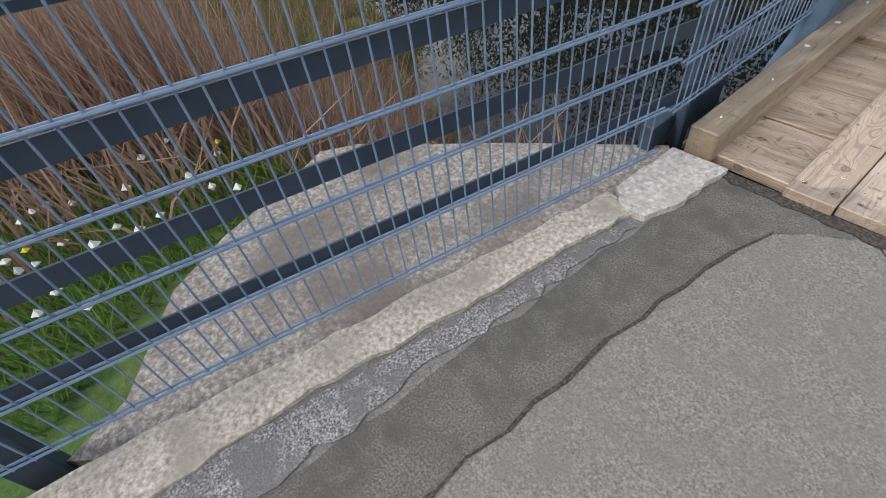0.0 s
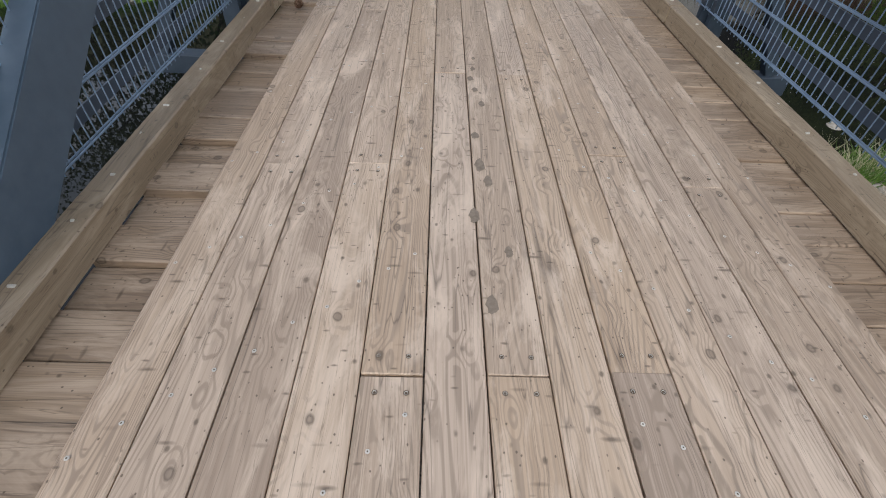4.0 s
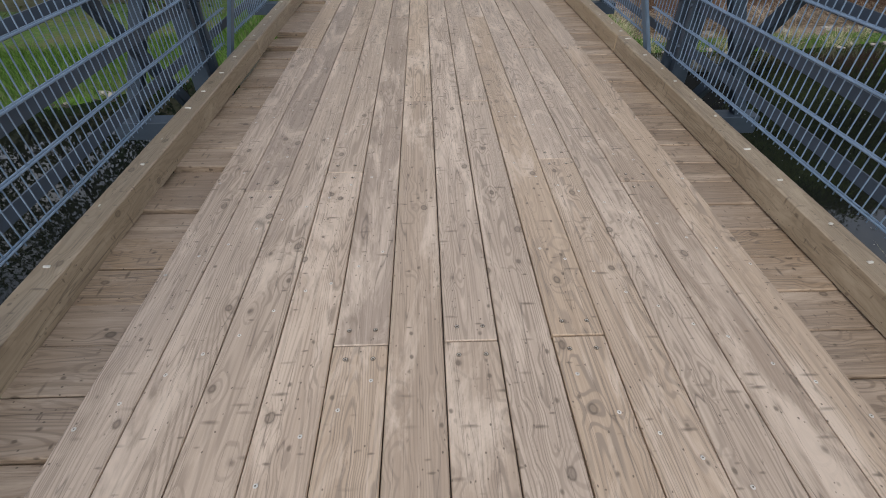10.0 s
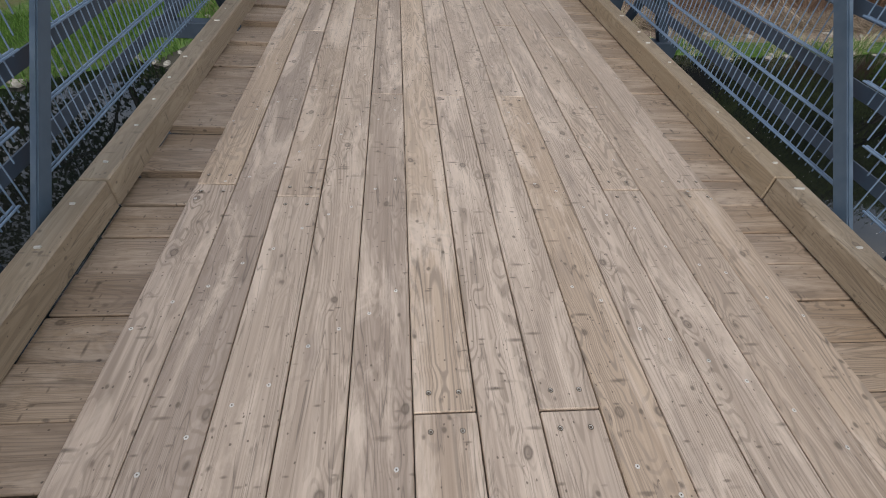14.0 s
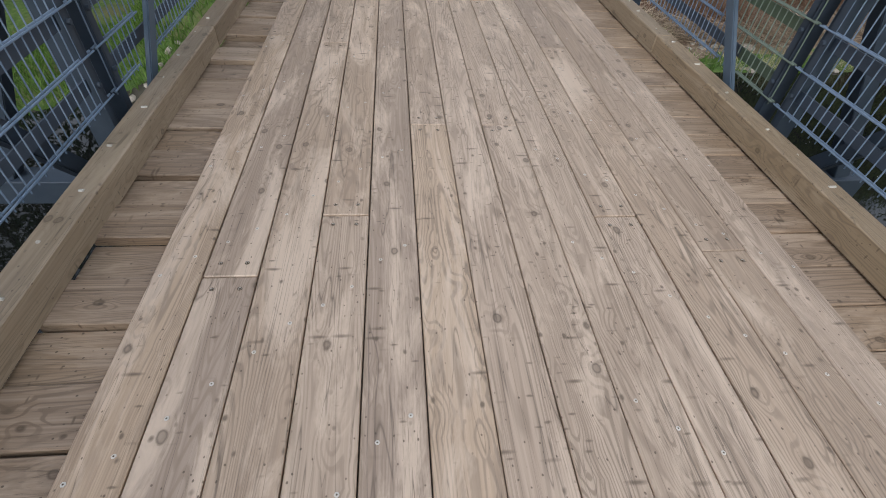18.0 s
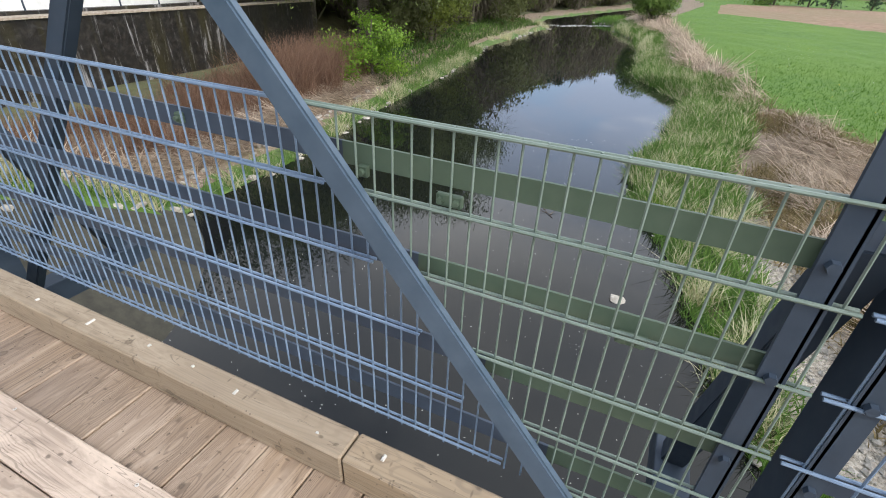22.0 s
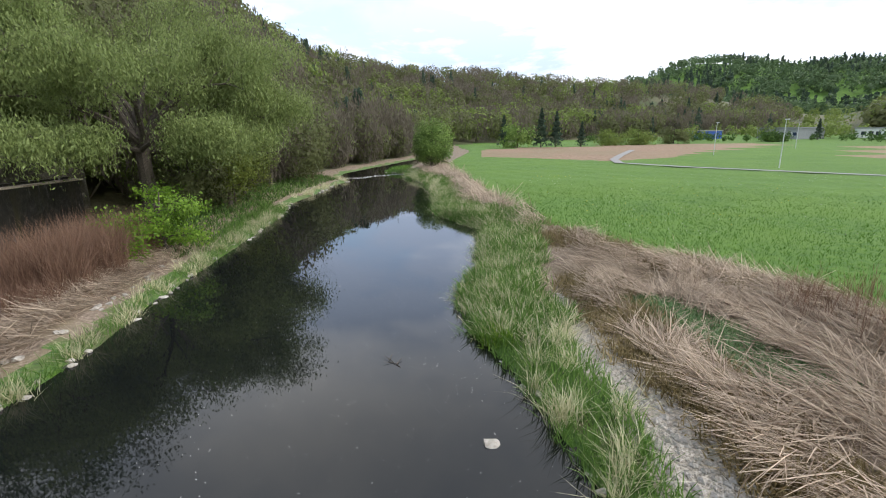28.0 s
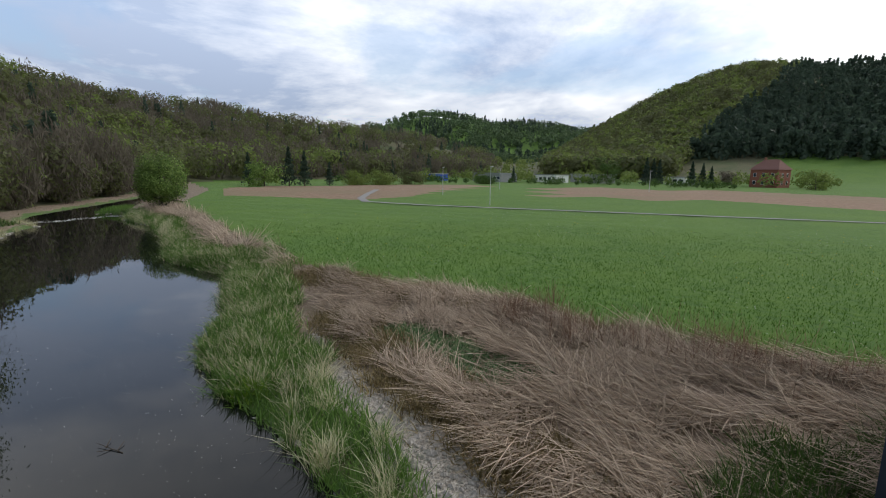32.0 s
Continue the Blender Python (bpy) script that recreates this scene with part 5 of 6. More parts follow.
dots("seed_heads", xs, ys, ground_z(xs, ys) + R.uniform(0.2, 0.32, len(xs)), 0.027, FLOWER_W, label="round white dandelion seed heads in the verge", category="flowers", kind="stuff")
dots("dandelions", xs[:5] - 0.13, ys[:5] + 0.05, ground_z(xs[:5], ys[:5]) + 0.24, 0.02, FLOWER_Y, label="yellow dandelion flowers in the verge", category="flowers", kind="stuff")
xs, ys = pick(60000, -13, -1.75, -1.7, 4.6, lambda x, y: (dR(x, y) > 0.05) & (y > np.interp(x, [-7, -2.95, -1.75], [-1.7, -1.05, 0.1])))
blades("slope_grass", xs[::3], ys[::3], 0.35, 0.016, 0.8, [GRASS_B], label="green grass on the slope below the abutment", category="grass", kind="stuff")
blades("slope_dry_grass", np.r_[xs[1::3], xs[2::3]], np.r_[ys[1::3], ys[2::3]], 0.6, 0.014, 0.8, [SHRUBT], label="dry olive-brown grass on the slope below the abutment", category="grass", kind="stuff")
xs, ys = pick(52000, -14, -3.0, -5, 5, lambda x, y: (np.hypot((x + 7.4) / 3.7, (y + 0.6) / 2.5) < 1.0 + 0.2 * ripple(x, y, 1.2)))
blades("brown_shrub_stems", xs, ys, 1.9, 0.012, 0.35, [SHRUBT], label="brown leafless shrub with upright stems", category="shrub", kind="stuff")
xs, ys = pick(14000, -9, -3.0, -3, 4, lambda x, y: (np.hypot((x + 5.0) / 1.7, (y + 0.2) / 1.1) < 1.0 + 0.2 * ripple(x, y, 1.2)))
blades("shrub_leaves", xs, ys, 0.7, 0.025, 0.8, [BRAMBLE], label="low leafy shrub beside the abutment", category="shrub", kind="stuff")
xs, ys = pick(18000, 2.6, 7.5, -0.5, 7.0, lambda x, y: (np.hypot((x - 4.6) / 1.5, (y - 2.6) / 2.2) < 1.0 + 0.25 * ripple(x, y, 1.6)))
blades("leafy_bush", xs, ys, 0.75, 0.035, 0.8, [LEAF_D], label="dark green bush on the slope beside the bridge", category="shrub", kind="stuff")


# ---- trees ----
def tree(name, loc, height, radius, leaf, label, leaves=2500, size=0.22, trunk=0.25, seed=1, low=0.25, droop=0.0, flat=1.0, bare=False, limbs=9, fluff=0.13, ball=None):
    rr = random.Random(seed)
    t = thing(name, label, "tree", loc)
    bm = bmesh.new()
    tips = []
    segs, p, rad = 7, Vector((0, 0, -0.3)), trunk
    spine = [p]
    for k in range(segs):
        q = p + Vector((rr.uniform(-0.06, 0.06) * height / 3, rr.uniform(-0.06, 0.06) * height / 3, height * 0.8 / segs))
        tube(bm, p, q, rad, rad * 0.82, 8, False)
        p, rad = q, rad * 0.82
        spine.append(p)
    for k in range(limbs):
        f = low + (0.95 - low) * (k + rr.random()) / limbs
        o = spine[min(segs, int(f * segs))]
        a = k * 2.4 + rr.uniform(-0.4, 0.4)
        reach = radius * (0.75 + 0.35 * rr.random()) * (1.0 - 0.35 * abs(f - 0.45))
        prev, r0 = o, trunk * (0.55 - 0.35 * f)
        for s in range(1, 6):
            u = s / 5
            q = o + Vector((math.cos(a) * reach * u, math.sin(a) * reach * u, height * (0.22 * u - 0.12 * u * u * (1 + 3 * droop)) + rr.uniform(-0.2, 0.2)))
            tube(bm, prev, q, r0, r0 * 0.72, 5, False)
            for w in range(3 if s > 1 else 0):
                e = q + Vector((rr.gauss(0, 1), rr.gauss(0, 1), rr.gauss(0.2, 0.7))) * radius * 0.22
                tube(bm, q, e, r0 * 0.35, 0.008, 4, False)
                tips.append((q + e) / 2)
                tips.append(e)
                if bare:
                    for _ in range(4):
                        e2 = e + Vector((rr.gauss(0, 1), rr.gauss(0, 1), rr.gauss(0.3, 0.7))) * radius * 0.14
                        tube(bm, e, e2, r0 * 0.15 + 0.006, 0.004, 3, False)
                        tips.append(e2)
            prev, r0 = q, r0 * 0.72
    part("trunk", bm, BARK, t, "forked grey-brown trunk and limbs")
    T = np.array([tuple(v) for v in tips])
    c = T[R.randint(len(T), size=leaves)] + R.normal(0, 1, (leaves, 3)) * radius * np.array([fluff, fluff, fluff * 0.85 * flat])
    if ball:
        # a dense rounded crown of many overlapping tufts
        d = R.normal(0, 1, (150, 3))
        d *= R.uniform(0.55, 0.95, (150, 1)) / np.linalg.norm(d, axis=1)[:, None]
        w = R.normal(0, 1, (leaves, 3))
        w *= R.uniform(0.6, 1, (leaves, 1)) / np.linalg.norm(w, axis=1)[:, None]
        c = (d[R.randint(150, size=leaves)] + 0.28 * w) * np.array([radius, radius, ball]) + np.array([0, 0, height - ball * 1.05])
    if droop:
        c[:, 2] -= np.abs(R.normal(0, droop * radius * 0.18, leaves))
    part_leaves("crown", c, size, leaf, t, nrm=c - np.array([0, 0, height * 0.45]))
    return t


def part_leaves(name, c, size, mat, parent, nrm=None, twiggy=False, **tags):
    """Leaf clumps at the places c, turned loosely outwards along nrm."""
    n = len(c)
    u = R.normal(0, 1, (n, 3))
    if nrm is not None:
        o = nrm / (np.linalg.norm(nrm, axis=1)[:, None] + 1e-6) + R.normal(0, 0.4, (n, 3)) + np.array([0, 0, 0.1])
        u = np.cross(o, u)
    u /= np.linalg.norm(u, axis=1)[:, None]
    v = np.cross(u, R.normal(0, 1, (n, 3)) if nrm is None else o)
    v /= np.linalg.norm(v, axis=1)[:, None]
    s = size * R.uniform(0.5, 1.3, (n, 1)) / 2
    slim = 0.55
    if twiggy:
        # upright sprays of twigs that fan out from the trunk
        u = np.array([0, 0, 1.0]) + R.normal(0, 0.38, (n, 3))
        u /= np.linalg.norm(u, axis=1)[:, None]
        v = np.cross(u, R.normal(0, 1, (n, 3)))
        v /= np.linalg.norm(v, axis=1)[:, None]
        s, slim = s * 1.5, 0.13
    p = np.stack([c - u * s, c + v * s * slim, c + u * s, c - v * s * slim], 1)
    b = np.arange(n) * 4
    return pydata(name, p.reshape(-1, 3).tolist(), np.stack([b, b + 1, b + 2, b + 3], -1).tolist(), [mat], parent=parent, **tags)


def at(x, y):
    return (x, y, float(ground_z(x, y)))


def willow(loc, label):
    """A broad old willow: short forked trunk, long arching limbs, hanging sprays of narrow leaves."""
    rr = random.Random(11)
    t = thing("willow", label, "tree", loc)
    bm = bmesh.new()
    fork = Vector((0.2, 0.1, 5.2))
    for a, b, ra, rb in (((0, 0, -0.4), (0.1, 0, 2.4), 0.62, 0.5), ((0.1, 0, 2.4), tuple(fork), 0.5, 0.46)):
        tube(bm, a, b, ra, rb, 10, False)
    sprays = []

    def limb(start, head, lift, length, radius, depth_):
        p, r0, a = Vector(start), radius, head
        steps = 7
        for k in range(steps):
            u = k / (steps - 1)
            a += rr.uniform(-0.28, 0.28)
            climb = lift * (1 - 1.25 * u) + rr.uniform(-0.12, 0.16)
            q = p + Vector((math.cos(a), math.sin(a), climb)).normalized() * (length / steps)
            tube(bm, p, q, r0, r0 * 0.8, 7 if depth_ == 0 else 5, False)
            if depth_ < 2 and k >= (2 if depth_ == 0 else 1):
                for _ in range(2):
                    limb(q, a + rr.choice((-1, 1)) * rr.uniform(0.45, 1.2), lift * 0.9 + rr.uniform(-0.2, 0.5), length * rr.uniform(0.32, 0.5), r0 * 0.5, depth_ + 1)
            if depth_ == 2 or k >= 5:
                sprays.append(q)
            p, r0 = q, r0 * 0.8

    for head, lift, length, radius in ((-0.95, 0.55, 9.5, 0.3), (-0.35, 1.1, 10.0, 0.3), (0.6, 1.6, 10.5, 0.32), (1.7, 1.2, 10.0, 0.3), (2.7, 0.9, 9.5, 0.28), (3.7, 1.3, 9.5, 0.28), (-1.8, 1.5, 9.5, 0.28), (-1.35, 2.4, 11.0, 0.28), (0.2, 3.6, 12.5, 0.3), (2.2, 3.0, 12.0, 0.28), (-0.7, 0.15, 8.5, 0.22), (2.9, 0.2, 8.0, 0.2), (-2.3, 0.25, 7.5, 0.2), (1.2, 2.6, 12.0, 0.28)):
        limb(fork + Vector((rr.uniform(-0.2, 0.2), rr.uniform(-0.2, 0.2), rr.uniform(-0.5, 0.3))), head, lift, length, radius, 0)
    part("trunk", bm, BARK, t, "dark forked trunk with arching limbs")
    S = np.array([tuple(v) for v in sprays])
    n = 190000
    c = S[R.randint(len(S), size=n)] + R.normal(0, 1, (n, 3)) * np.array([0.5, 0.5, 0.4])
    c[:, 2] -= np.abs(R.normal(0, 0.8, n))
    u = np.array([0, 0, -1.0]) + R.normal(0, 0.55, (n, 3))
    u /= np.linalg.norm(u, axis=1)[:, None]
    v = np.cross(u, R.normal(0, 1, (n, 3)))
    v /= np.linalg.norm(v, axis=1)[:, None]
    h = 0.12 * R.uniform(0.6, 1.3, (n, 1))
    p = np.stack([c - u * h, c + v * h * 0.3, c + u * h, c - v * h * 0.3], 1)
    b = np.arange(n) * 4
    pydata("crown", p.reshape(-1, 3).tolist(), np.stack([b, b + 1, b + 2, b + 3], -1).tolist(), [LEAF_W], parent=t)
    return t


willow(at(35.5, 34.5), "broad willow with new grey-green leaves and dark arching limbs")
tree("bank_shrub", at(42.0, 31.3), 8.2, 3.6, LEAF_Y, "rounded shrub in bright yellow-green leaf under the willow", 16000, 0.2, 0.14, 77, 0.12, 0.15, ball=3.6)
tree("young_maple", at(25.0, 27.0), 4.4, 2.3, LEAF_L, "small tree in bright yellow-green leaf", 6500, 0.17, 0.12, 5, 0.15, 0.2, 0.7)
tree("round_tree", at(72.8, 15.4), 7.6, 3.0, LEAF_R, "rounded pale green tree standing alone at the river bend", 16000, 0.26, 0.3, 8, 0.06, 0.1, 1.6, limbs=14, ball=3.4)
for k, (x, y, h, r, m, nm, lb, lv) in enumerate([
    (41, 31.2, 17, 5, TWIG, "bare_alder", "leafless grey-brown alder on the bank", 5000),
    (49, 33.5, 18, 5.5, TWIG, "bare_alder", "leafless grey-brown alder on the bank", 5000),
    (57, 34, 18, 6, TWIG, "bare_alder", "leafless grey-brown alder on the bank", 5000),
    (66, 36, 15, 6, OLIVE, "bank_tree", "olive-budding tree on the wooded bank", 5000),
    (77, 37.5, 15, 6, TWIG, "bare_alder", "leafless grey-brown alder on the bank", 5000),
    (100, 50, 16, 7, OLIVE, "bank_tree", "olive-budding tree on the wooded bank", 5000),
    (34, 44.5, 24, 6.5, LEAF_D, "bank_tree", "tall dark green tree above the old wall", 15000),
    (41, 44, 26, 7, OLIVE, "bank_tree", "tall olive-budding tree above the old wall", 15000),
    (29, 53.5, 27, 7, LEAF_D, "bank_tree", "tall dark green tree above the old wall", 15000),
    (48, 43, 24, 6.5, TWIG, "bare_alder", "tall leafless tree on the wooded slope", 9000),
    (37, 52, 28, 7, LEAF_D, "bank_tree", "tall dark green tree above the old wall", 15000),
    (-4, 30, 17, 6, OLIVE, "bank_tree", "olive-budding tree on the upstream bank", 9000),
    (-12, 28, 18, 6, LEAF_D, "bank_tree", "dark green tree on the upstream bank", 9000),
    (-20, 27, 17, 6, OLIVE, "bank_tree", "olive-budding tree on the upstream bank", 9000),
    (-28, 26, 18, 6.5, LEAF_D, "bank_tree", "dark green tree on the upstream bank", 9000),
    (-37, 26, 17, 6.5, OLIVE, "bank_tree", "olive-budding tree on the upstream bank", 9000),
    (-46, 25, 18, 6.5, LEAF_D, "bank_tree", "dark green tree on the upstream bank", 9000),
    (38, 33, 6, 3.5, OLIVE, "bank_shrub", "olive shrub under the willow", 4000),
    ]):
    tree(nm, at(x, y), h, r, m, lb, lv, 0.3 if m is not TWIG else 0.12, 0.22, 20 + k, 0.15, 0.2, bare=m is TWIG, ball=h * 0.48 if x < 0 else h * 0.44 if h > 20 and m is not TWIG else None)


def woods(name, n, rmin, rmax, amin, amax, mats, hgt, conifer=False, quads=240, keep=None, label=""):
    """Far woods: crowns made of many small leaf clumps, all in one mesh for each kind of tree."""
    az = np.radians(R.uniform(amin, amax, n))
    r = np.exp(R.uniform(np.log(rmin), np.log(rmax), n))
    x, y = HUB[0] + r * np.cos(az), HUB[1] + r * np.sin(az)
    k = (ground_z(x, y) > -2.6 if keep is None else keep(x, y, r, np.degrees(az)))
    x, y, r = x[k], y[k], r[k]
    z = ground_z(x, y)
    n = len(x)
    h = hgt * R.uniform(0.6, 1.25, n)
    u = R.normal(0, 1, (n, quads, 3))
    u /= np.linalg.norm(u, axis=2)[..., None]
    u *= R.uniform(0.78, 1.0, (n, quads, 1))
    ph = R.uniform(0, 6.283, (n, 1, 3))
    if not conifer:
        # lumpy, uneven outline
        u *= (1 + 0.3 * np.sin(4.2 * u + ph).prod(2) + 0.14 * np.sin(9 * u[..., ::-1] + ph).prod(2))[..., None]
    if conifer:
        t = R.uniform(0, 1, (n, quads)) ** 0.7
        c = np.stack([u[..., 0] * (1.05 - t) * 0.24 * h[:, None], u[..., 1] * (1.05 - t) * 0.24 * h[:, None], (0.06 + 0.94 * t) * h[:, None]], -1)
    else:
        c = u * np.stack([h * 0.43, h * 0.43, h * 0.42], -1)[:, None, :]
        c[..., 2] += h[:, None] * 0.52
    c += np.stack([x, y, z], -1)[:, None, :]
    c = c.reshape(-1, 3)
    big = float(hgt) * (1.9 if not conifer else 1.6) / math.sqrt(quads)
    return part_leaves(name, c, big, mats, None, twiggy=mats is RUSSET, nrm=(u * np.array([1, 1, 0.8 if not conifer else 0.2])).reshape(-1, 3), label=label, category="woods", kind="stuff")


xs = R.uniform(44, 150, 260)
ys = interp(xs, XL, YL) + R.uniform(3.5, 22, 260)
for nm, sl_, mt, hg, lb in (("bank_woods_russet", slice(0, 120), RUSSET, 11, "leafless brown woods along the river"), ("bank_woods_olive", slice(120, 210), OLIVE, 11, "budding olive woods along the river"), ("bank_woods_spring", slice(210, 222), BUDS, 9, "spring-green woods along the river")):
    cx_, cy_ = xs[sl_], ys[sl_]
    m_ = len(cx_)
    hh_ = hg * R.uniform(0.6, 1.2, m_)
    u_ = R.normal(0, 1, (m_, 520, 3))
    u_ /= np.linalg.norm(u_, axis=2)[..., None]
    u_ *= R.uniform(0.3, 1.0, (m_, 520, 1)) ** 0.5
    c_ = u_ * np.stack([hh_ * 0.36, hh_ * 0.36, hh_ * 0.5], -1)[:, None, :]
    c_[..., 2] += hh_[:, None] * 0.5
    c_ += np.stack([cx_, cy_, ground_z(cx_, cy_)], -1)[:, None, :]
    part_leaves(nm, c_.reshape(-1, 3), 0.6 if mt is not RUSSET else 1.1, mt, None, twiggy=mt is RUSSET, nrm=u_.reshape(-1, 3), label=lb, category="woods", kind="stuff")
hillA = lambda x, y, r, a: (r > interp(a, AZ_A, R0_A)) & (r < interp(a, AZ_A, R1_A) * 1.06) & ((y > interp(x, XL, YL) + 9) | (a < 12))
woods("near_woods_olive", 190, 46, 120, 18, 100, OLIVE, 12, quads=420, keep=hillA, label="budding woods above the mill")
woods("near_woods_russet", 150, 46, 120, 18, 100, RUSSET, 12, quads=420, keep=hillA, label="leafless woods above the mill")
woods("near_woods_spring", 90, 46, 120, 18, 100, BUDS, 11, quads=420, keep=hillA, label="fresh green woods above the mill")
woods("woods_russet", 1900, 110, 520, -34, 62, RUSSET, 13, keep=hillA, label="still leafless brown woods on the hillside")
woods("woods_olive", 1300, 110, 560, -34, 62, OLIVE, 13, keep=hillA, label="olive-green budding woods on the hillside")
woods("woods_spring", 620, 110, 600, -38, 62, BUDS, 13, keep=hillA, label="yellow-green spring woods on the hillside")
woods("woods_conifer", 700, 110, 620, -34, 62, CONIF, 12.5, True, keep=lambda x, y, r, a: hillA(x, y, r, a) & clumpy(x, y, 0.02, -0.1), label="dark spruces among the hillside woods")
woods("far_woods", 3000, 850, 1700, -54, 0, FARGR, 22, quads=44, keep=lambda x, y, r, a: clumpy(x, y, 0.008, -0.15, 2.0), label="wooded far ridge")
woods("far_spruces", 2200, 850, 1700, -54, 0, CONIF, 24, True, quads=40, keep=lambda x, y, r, a: clumpy(x, y, 0.006, 0.45), label="dark spruce stands on the far ridge")
woods("hedge_row", 120, 196, 222, -60, -15, LEAF_D, 3.2, quads=90, keep=lambda x, y, r, a: clumpy(x, y, 0.09, -0.3), label="dark green hedges before the halls")
woods("garden_shrubs", 90, 235, 275, -68, -24, BUDS, 6.0, quads=90, keep=lambda x, y, r, a: r > 230, label="leafing shrubs and small trees among the halls")
hillD = lambda x, y, r, a: (r > 350) & (a < -38)
spr = lambda x, y, r, a: a < -53.0 - 1.0 * np.degrees(np.arctan2(ground_z(x, y), r)) + 0.8 * ripple(x, y, 0.02)
woods("right_woods_spring", 1300, 350, 900, -64, -40, BUDS, 15, quads=64, keep=lambda x, y, r, a: hillD(x, y, r, a) & ~spr(x, y, r, a), label="spring-green beech woods on the steep hill")
woods("right_woods_olive", 2700, 350, 900, -70, -40, OLIVE, 15, quads=64, keep=lambda x, y, r, a: hillD(x, y, r, a) & ~spr(x, y, r, a), label="olive beech woods on the steep hill")
woods("right_spruces", 4200, 440, 950, -84, -50, CONIF, 17, True, quads=34, keep=lambda x, y, r, a: hillD(x, y, r, a) & spr(x, y, r, a), label="dark spruce forest on the steep hill")

# ---- walls and buildings ----
slab("wall_old", [(-30, 37), (32.4, 37), (32.4, 38.2), (-30, 38.2)], -6, -1.28, WALLST, label="dark wet mossy retaining wall with trickling water", category="wall", kind="structure")
slab("wall_coping", [(-30, 36.86), (32.6, 36.86), (32.6, 37.7), (-30, 37.7)], -1.276, -1.19, SAND, label="sandy concrete coping of the old wall", category="wall", kind="structure")
# added solid strip that draws the dark slot seen above the coping
slab("wall_ledge", [(-30, 37.75), (32.6, 37.75), (32.6, 38.1), (-30, 38.1)], -1.276, -1.05, WALLST, label="dark strip standing in for the dark slot behind the coping", category="wall", kind="structure")
slab("wall_upper", [(26.4, 41), (38, 41), (38, 41.6), (26.4, 41.6)], -4, 0.28, OLDST, label="rough grey-brown upper wall overgrown at the top", category="wall", kind="structure")

for k in range(9):
    t = thing("railing_post", "slim dark railing post on the wall coping", "railing", (3 + 2.2 * k, 37.9, -1.06), "wall railing")
    part("post", boxed((-0.03, -0.03, 0), (0.03, 0.03, 1.0), 0.005), STEEL_D, t)
    part("rail", boxed((-1.1, -0.02, 0.94), (1.095, 0.02, 0.99)), STEEL_D, t)


def window(parent, x, y, z, w, h, n):
    """A window in a wall that faces n (unit x, y)."""
    nx_, ny_ = n
    tx, ty = -ny_, nx_
    def rect(o, hw, z0, z1, d):
        pts = [(x + tx * s * hw + nx_ * e, y + ty * s * hw + ny_ * e) for s in (-1, 1) for e in (o, o + d)]
        lo = (min(p[0] for p in pts), min(p[1] for p in pts), z0)
        hi = (max(p[0] for p in pts), max(p[1] for p in pts), z1)
        return boxed(lo, hi)
    f = part("window", rect(0.0, w / 2 + 0.09, z - 0.09, z + h + 0.09, 0.05), WHITE, parent, "white-framed window")
    part("pane", rect(0.05, w / 2, z, z + h, 0.012), GLASS, f, "dark glass pane")


def gabled(name, label, loc, w, d, h, rh, wall, roof, wins=(), turn=0.0, hip=0.0):
    t = thing(name, label, "house", loc)
    t.rotation_euler = (0, 0, radians(turn))
    part("wall", boxed((-w / 2, -d / 2, -2), (w / 2, d / 2, h)), wall, t)
    o, bm = 0.5, bmesh.new()
    v = [bm.verts.new(p) for p in [(-w / 2 - o, -d / 2 - o, h + 0.01), (w / 2 + o, -d / 2 - o, h + 0.01), (w / 2 + o, d / 2 + o, h + 0.01), (-w / 2 - o, d / 2 + o, h + 0.01), (-w / 2 - o + hip, 0, h + rh), (w / 2 + o - hip, 0, h + rh)]]
    for f in ((0, 1, 5, 4), (2, 3, 4, 5), (1, 2, 5), (3, 0, 4), (3, 2, 1, 0)):
        bm.faces.new([v[k] for k in f])
    rf = part("roof", bm, roof, t)
    part("chimney", boxed((w * 0.2, -0.3, h + rh * 0.5), (w * 0.2 + 0.7, 0.4, h + rh + 0.9)), BRICKH, rf)
    for x, z, ww, hh, face in wins:
        if face == "d":
            window(t, x, d / 2, z, ww, hh, (0, 1))
        else:
            window(t, -w / 2, x, z, ww, hh, (-1, 0))
    return t


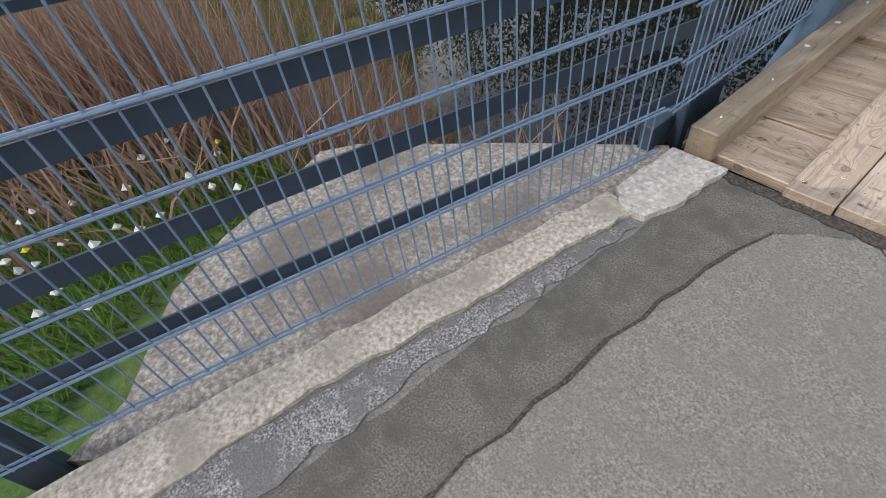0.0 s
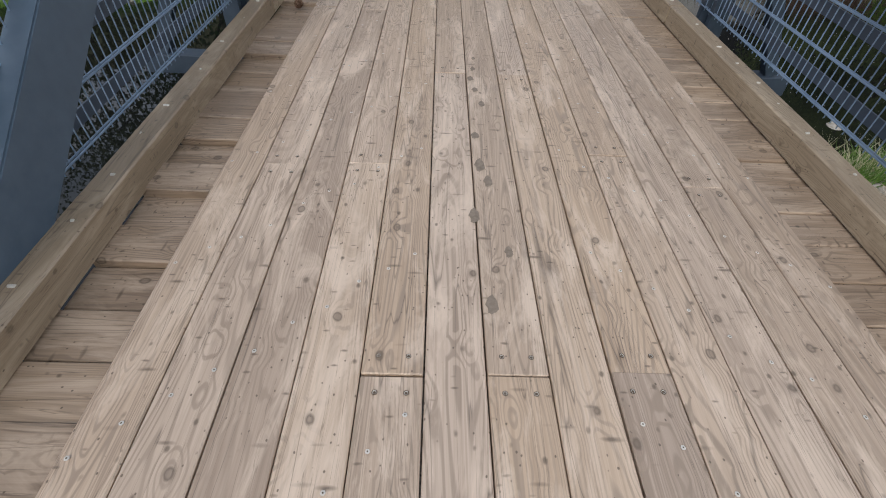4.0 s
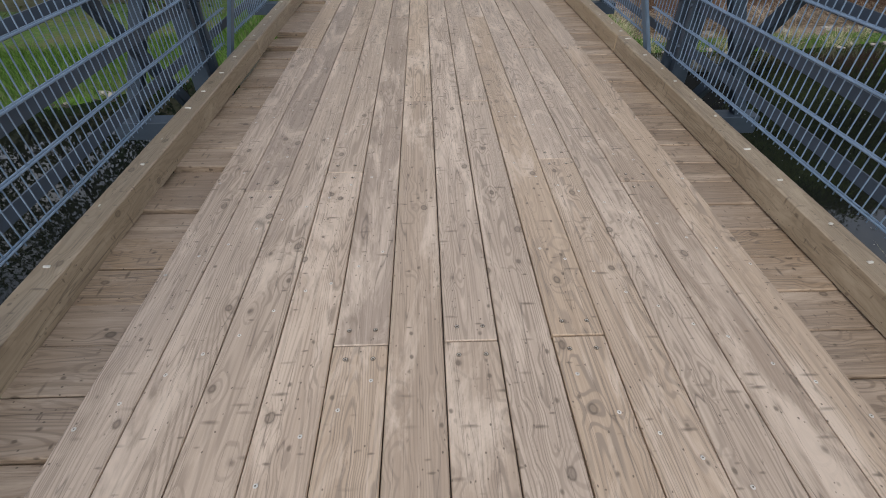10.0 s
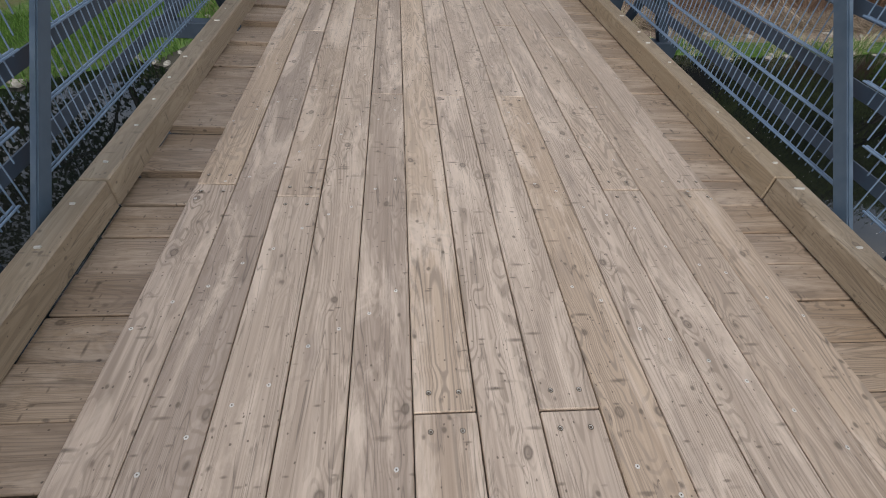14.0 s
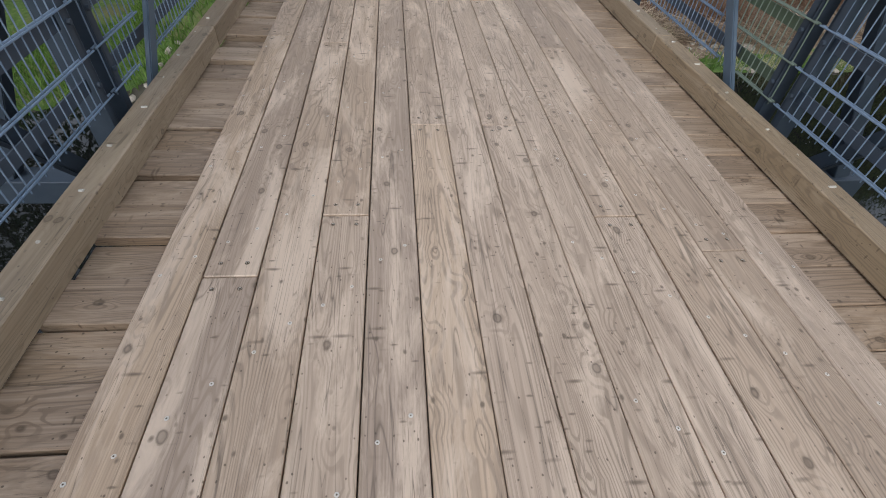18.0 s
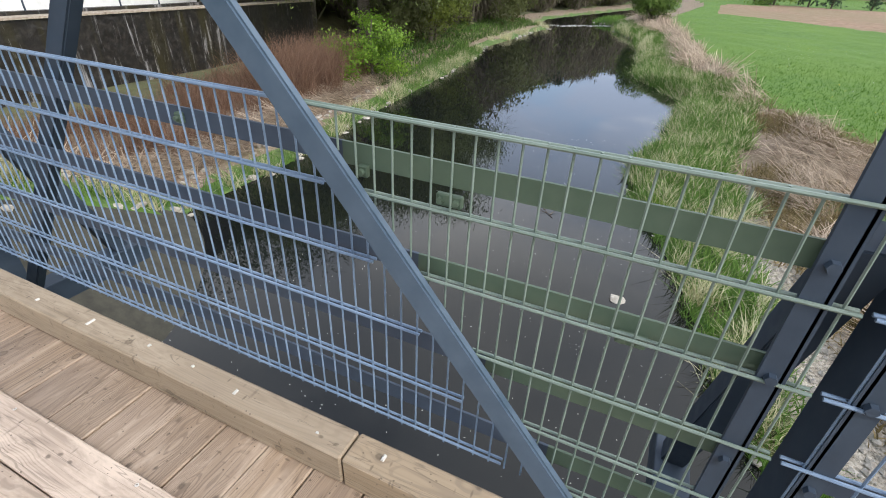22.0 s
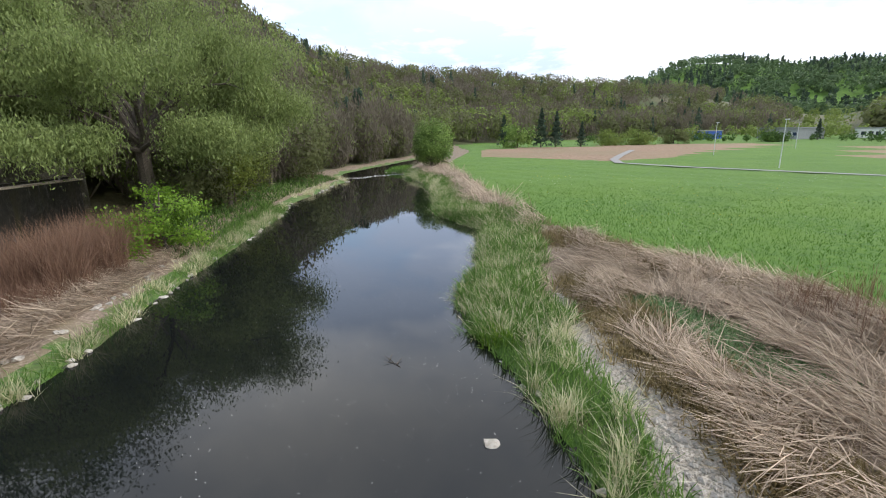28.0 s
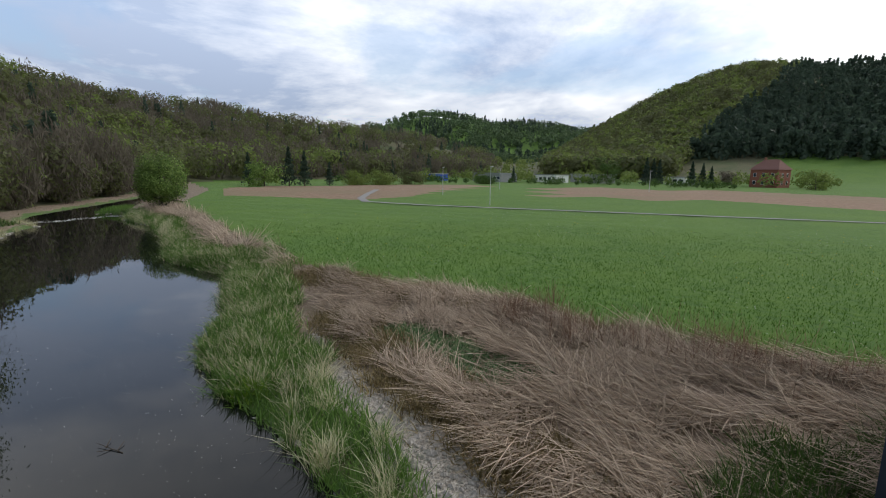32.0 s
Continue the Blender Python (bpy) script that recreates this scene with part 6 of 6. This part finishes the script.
gabled("brick_house", "tall red brick house with brown hipped roof", at(117, -208), 11, 10, 7.4, 4.4, BRICKH, ROOFR,
       [(x, z, 1.1, 1.5, "d") for z in (1.2, 4.4) for x in (-3.6, 0, 3.6)] + [(x, z, 1.1, 1.5, "w") for z in (1.2, 4.4) for x in (-2.5, 1.2)], 0, 3.0)
gabled("white_mill", "long white mill with steep dark roof above the old wall", (16, 49, -2.2), 27, 7, 6.5, 11.2, WHITE, SLATE, [])
for k, (x, y, w, d, h, m, lb) in enumerate([
    (205, -125, 26, 10, 4.0, GREYB, "low grey flat-roofed commercial hall"), (190, -150, 16, 8, 3.6, WHITE, "low white flat-roofed workshop"),
    (182, -170, 22, 9, 4.0, GREYB, "low grey flat-roofed commercial hall"), (225, -100, 18, 8, 3.2, BLUEB, "low blue clad sales hall"),
    (150, -195, 10, 8, 3.4, WHITE, "low white workshop beside the road")]):
    t = thing("low_hall", lb, "building", at(x, y), "commercial halls")
    part("wall", boxed((-w / 2, -d / 2, -2), (w / 2, d / 2, h)), m, t)
    part("roof", boxed((-w / 2 - 0.3, -d / 2 - 0.3, h), (w / 2 + 0.3, d / 2 + 0.3, h + 0.4)), GREYB, t)
    for q in range(int(w / 3.4)):
        window(t, -w / 2 + 1.7 + q * 3.3, d / 2, 1.2, 2.2, 1.3, (0, 1))

for x, y in ((64, -29.6), (96, -38), (120, -70), (95, -105)):
    t = thing("street_lamp", "slim grey street lamp beside the valley path", "street lamp", at(x, y), "street lamps")
    bm = bmesh.new()
    tube(bm, (0, 0, -0.2), (0, 0, 6.0), 0.07, 0.045, 8)
    part("pole", bm, LAMPG, t)
    part("lamp_head", boxed((-0.55, -0.12, 5.96), (0.2, 0.12, 6.1), 0.03), LAMPG, t)

# paved lane across the meadow
lane = [(120, -31), (98, -21), (84, -15), (76, -13.2), (72.4, -14.2), (66, -19), (54.2, -30.4), (39.5, -44.5), (20, -63), (-20, -100)]
lv = []
for k, (x, y) in enumerate(lane):
    x0, y0 = lane[max(0, k - 1)]
    x1, y1 = lane[min(len(lane) - 1, k + 1)]
    L = math.hypot(x1 - x0, y1 - y0)
    for s in (-1, 1):
        px, py = x - s * (y1 - y0) / L * 0.7, y + s * (x1 - x0) / L * 0.7
        lv.append((px, py, float(ground_z(x, y)) + 0.12))
pydata("lane", lv, [(2 * k, 2 * k + 1, 2 * k + 3, 2 * k + 2) for k in range(len(lane) - 1)], [PATHM], label="pale narrow tarmac lane across the meadow", category="lane", kind="structure")


def spruce(x, y, h, seed, label="dark spruce standing at the field's edge"):
    t = thing("spruce", label, "tree", at(x, y), "lone spruces")
    bm = bmesh.new()
    tube(bm, (0, 0, -0.3), (0, 0, h * 0.95), 0.22, 0.03, 7)
    part("trunk", bm, BARK, t)
    n = 2200
    u = R.uniform(0, 1, n) ** 0.75
    a, q = R.uniform(0, 6.283, n), np.sqrt(R.uniform(0.1, 1, n))
    rad = (1.03 - u) * h * 0.24 * (0.85 + 0.3 * np.sin(u * 40))
    c = np.stack([np.cos(a) * rad * q, np.sin(a) * rad * q, 0.05 * h + 0.95 * h * u - 0.08 * rad * q], -1)
    part_leaves("crown", c, h * 0.06, CONIF, t)


for k, (az, r, h) in enumerate([(-9.9, 150, 11.5), (-11.6, 152, 10.5), (-14.4, 155, 7.5), (-5.6, 165, 10), (-36.2, 225, 7.5), (-50.9, 235, 12.2), (-52.2, 238, 11.5), (-51.6, 242, 12), (-55.4, 232, 10.6), (-56.4, 238, 10), (-57.2, 230, 8.5)]):
    spruce(HUB[0] + r * math.cos(radians(az)), HUB[1] + r * math.sin(radians(az)), h, k)
for k, (az, r, h, rad, m, nm, lb) in enumerate([
    (-7.2, 148, 8, 5.2, LEAF_R, "field_tree", "bright green round tree at the field's edge"), (-46.8, 235, 15.5, 6.0, LEAF_D, "field_tree", "large dark rounded tree near the halls"),
    (-66, 225, 9, 5, BUDS, "garden_tree", "leafing garden tree beside the brick house"), (-58.8, 262, 8, 4, RUSSET, "garden_tree", "pale blossoming garden tree"), (-17.5, 165, 5, 5, BUDS, "hedge_tree", "yellow-green hedge tree at the field edge"), (-20.5, 170, 5.5, 5, BUDS, "hedge_tree", "yellow-green hedge tree at the field edge"), (-24, 180, 6, 5, OLIVE, "hedge_tree", "olive hedge tree at the field edge"), (-33, 205, 4, 4, LEAF_D, "hedge_tree", "dark hedge shrub beside the lane")]):
    tree(nm, at(HUB[0] + r * math.cos(radians(az)), HUB[1] + r * math.sin(radians(az))), h, rad, m, lb, 2600, 0.6, 0.25, 50 + k, 0.1, 0.2)
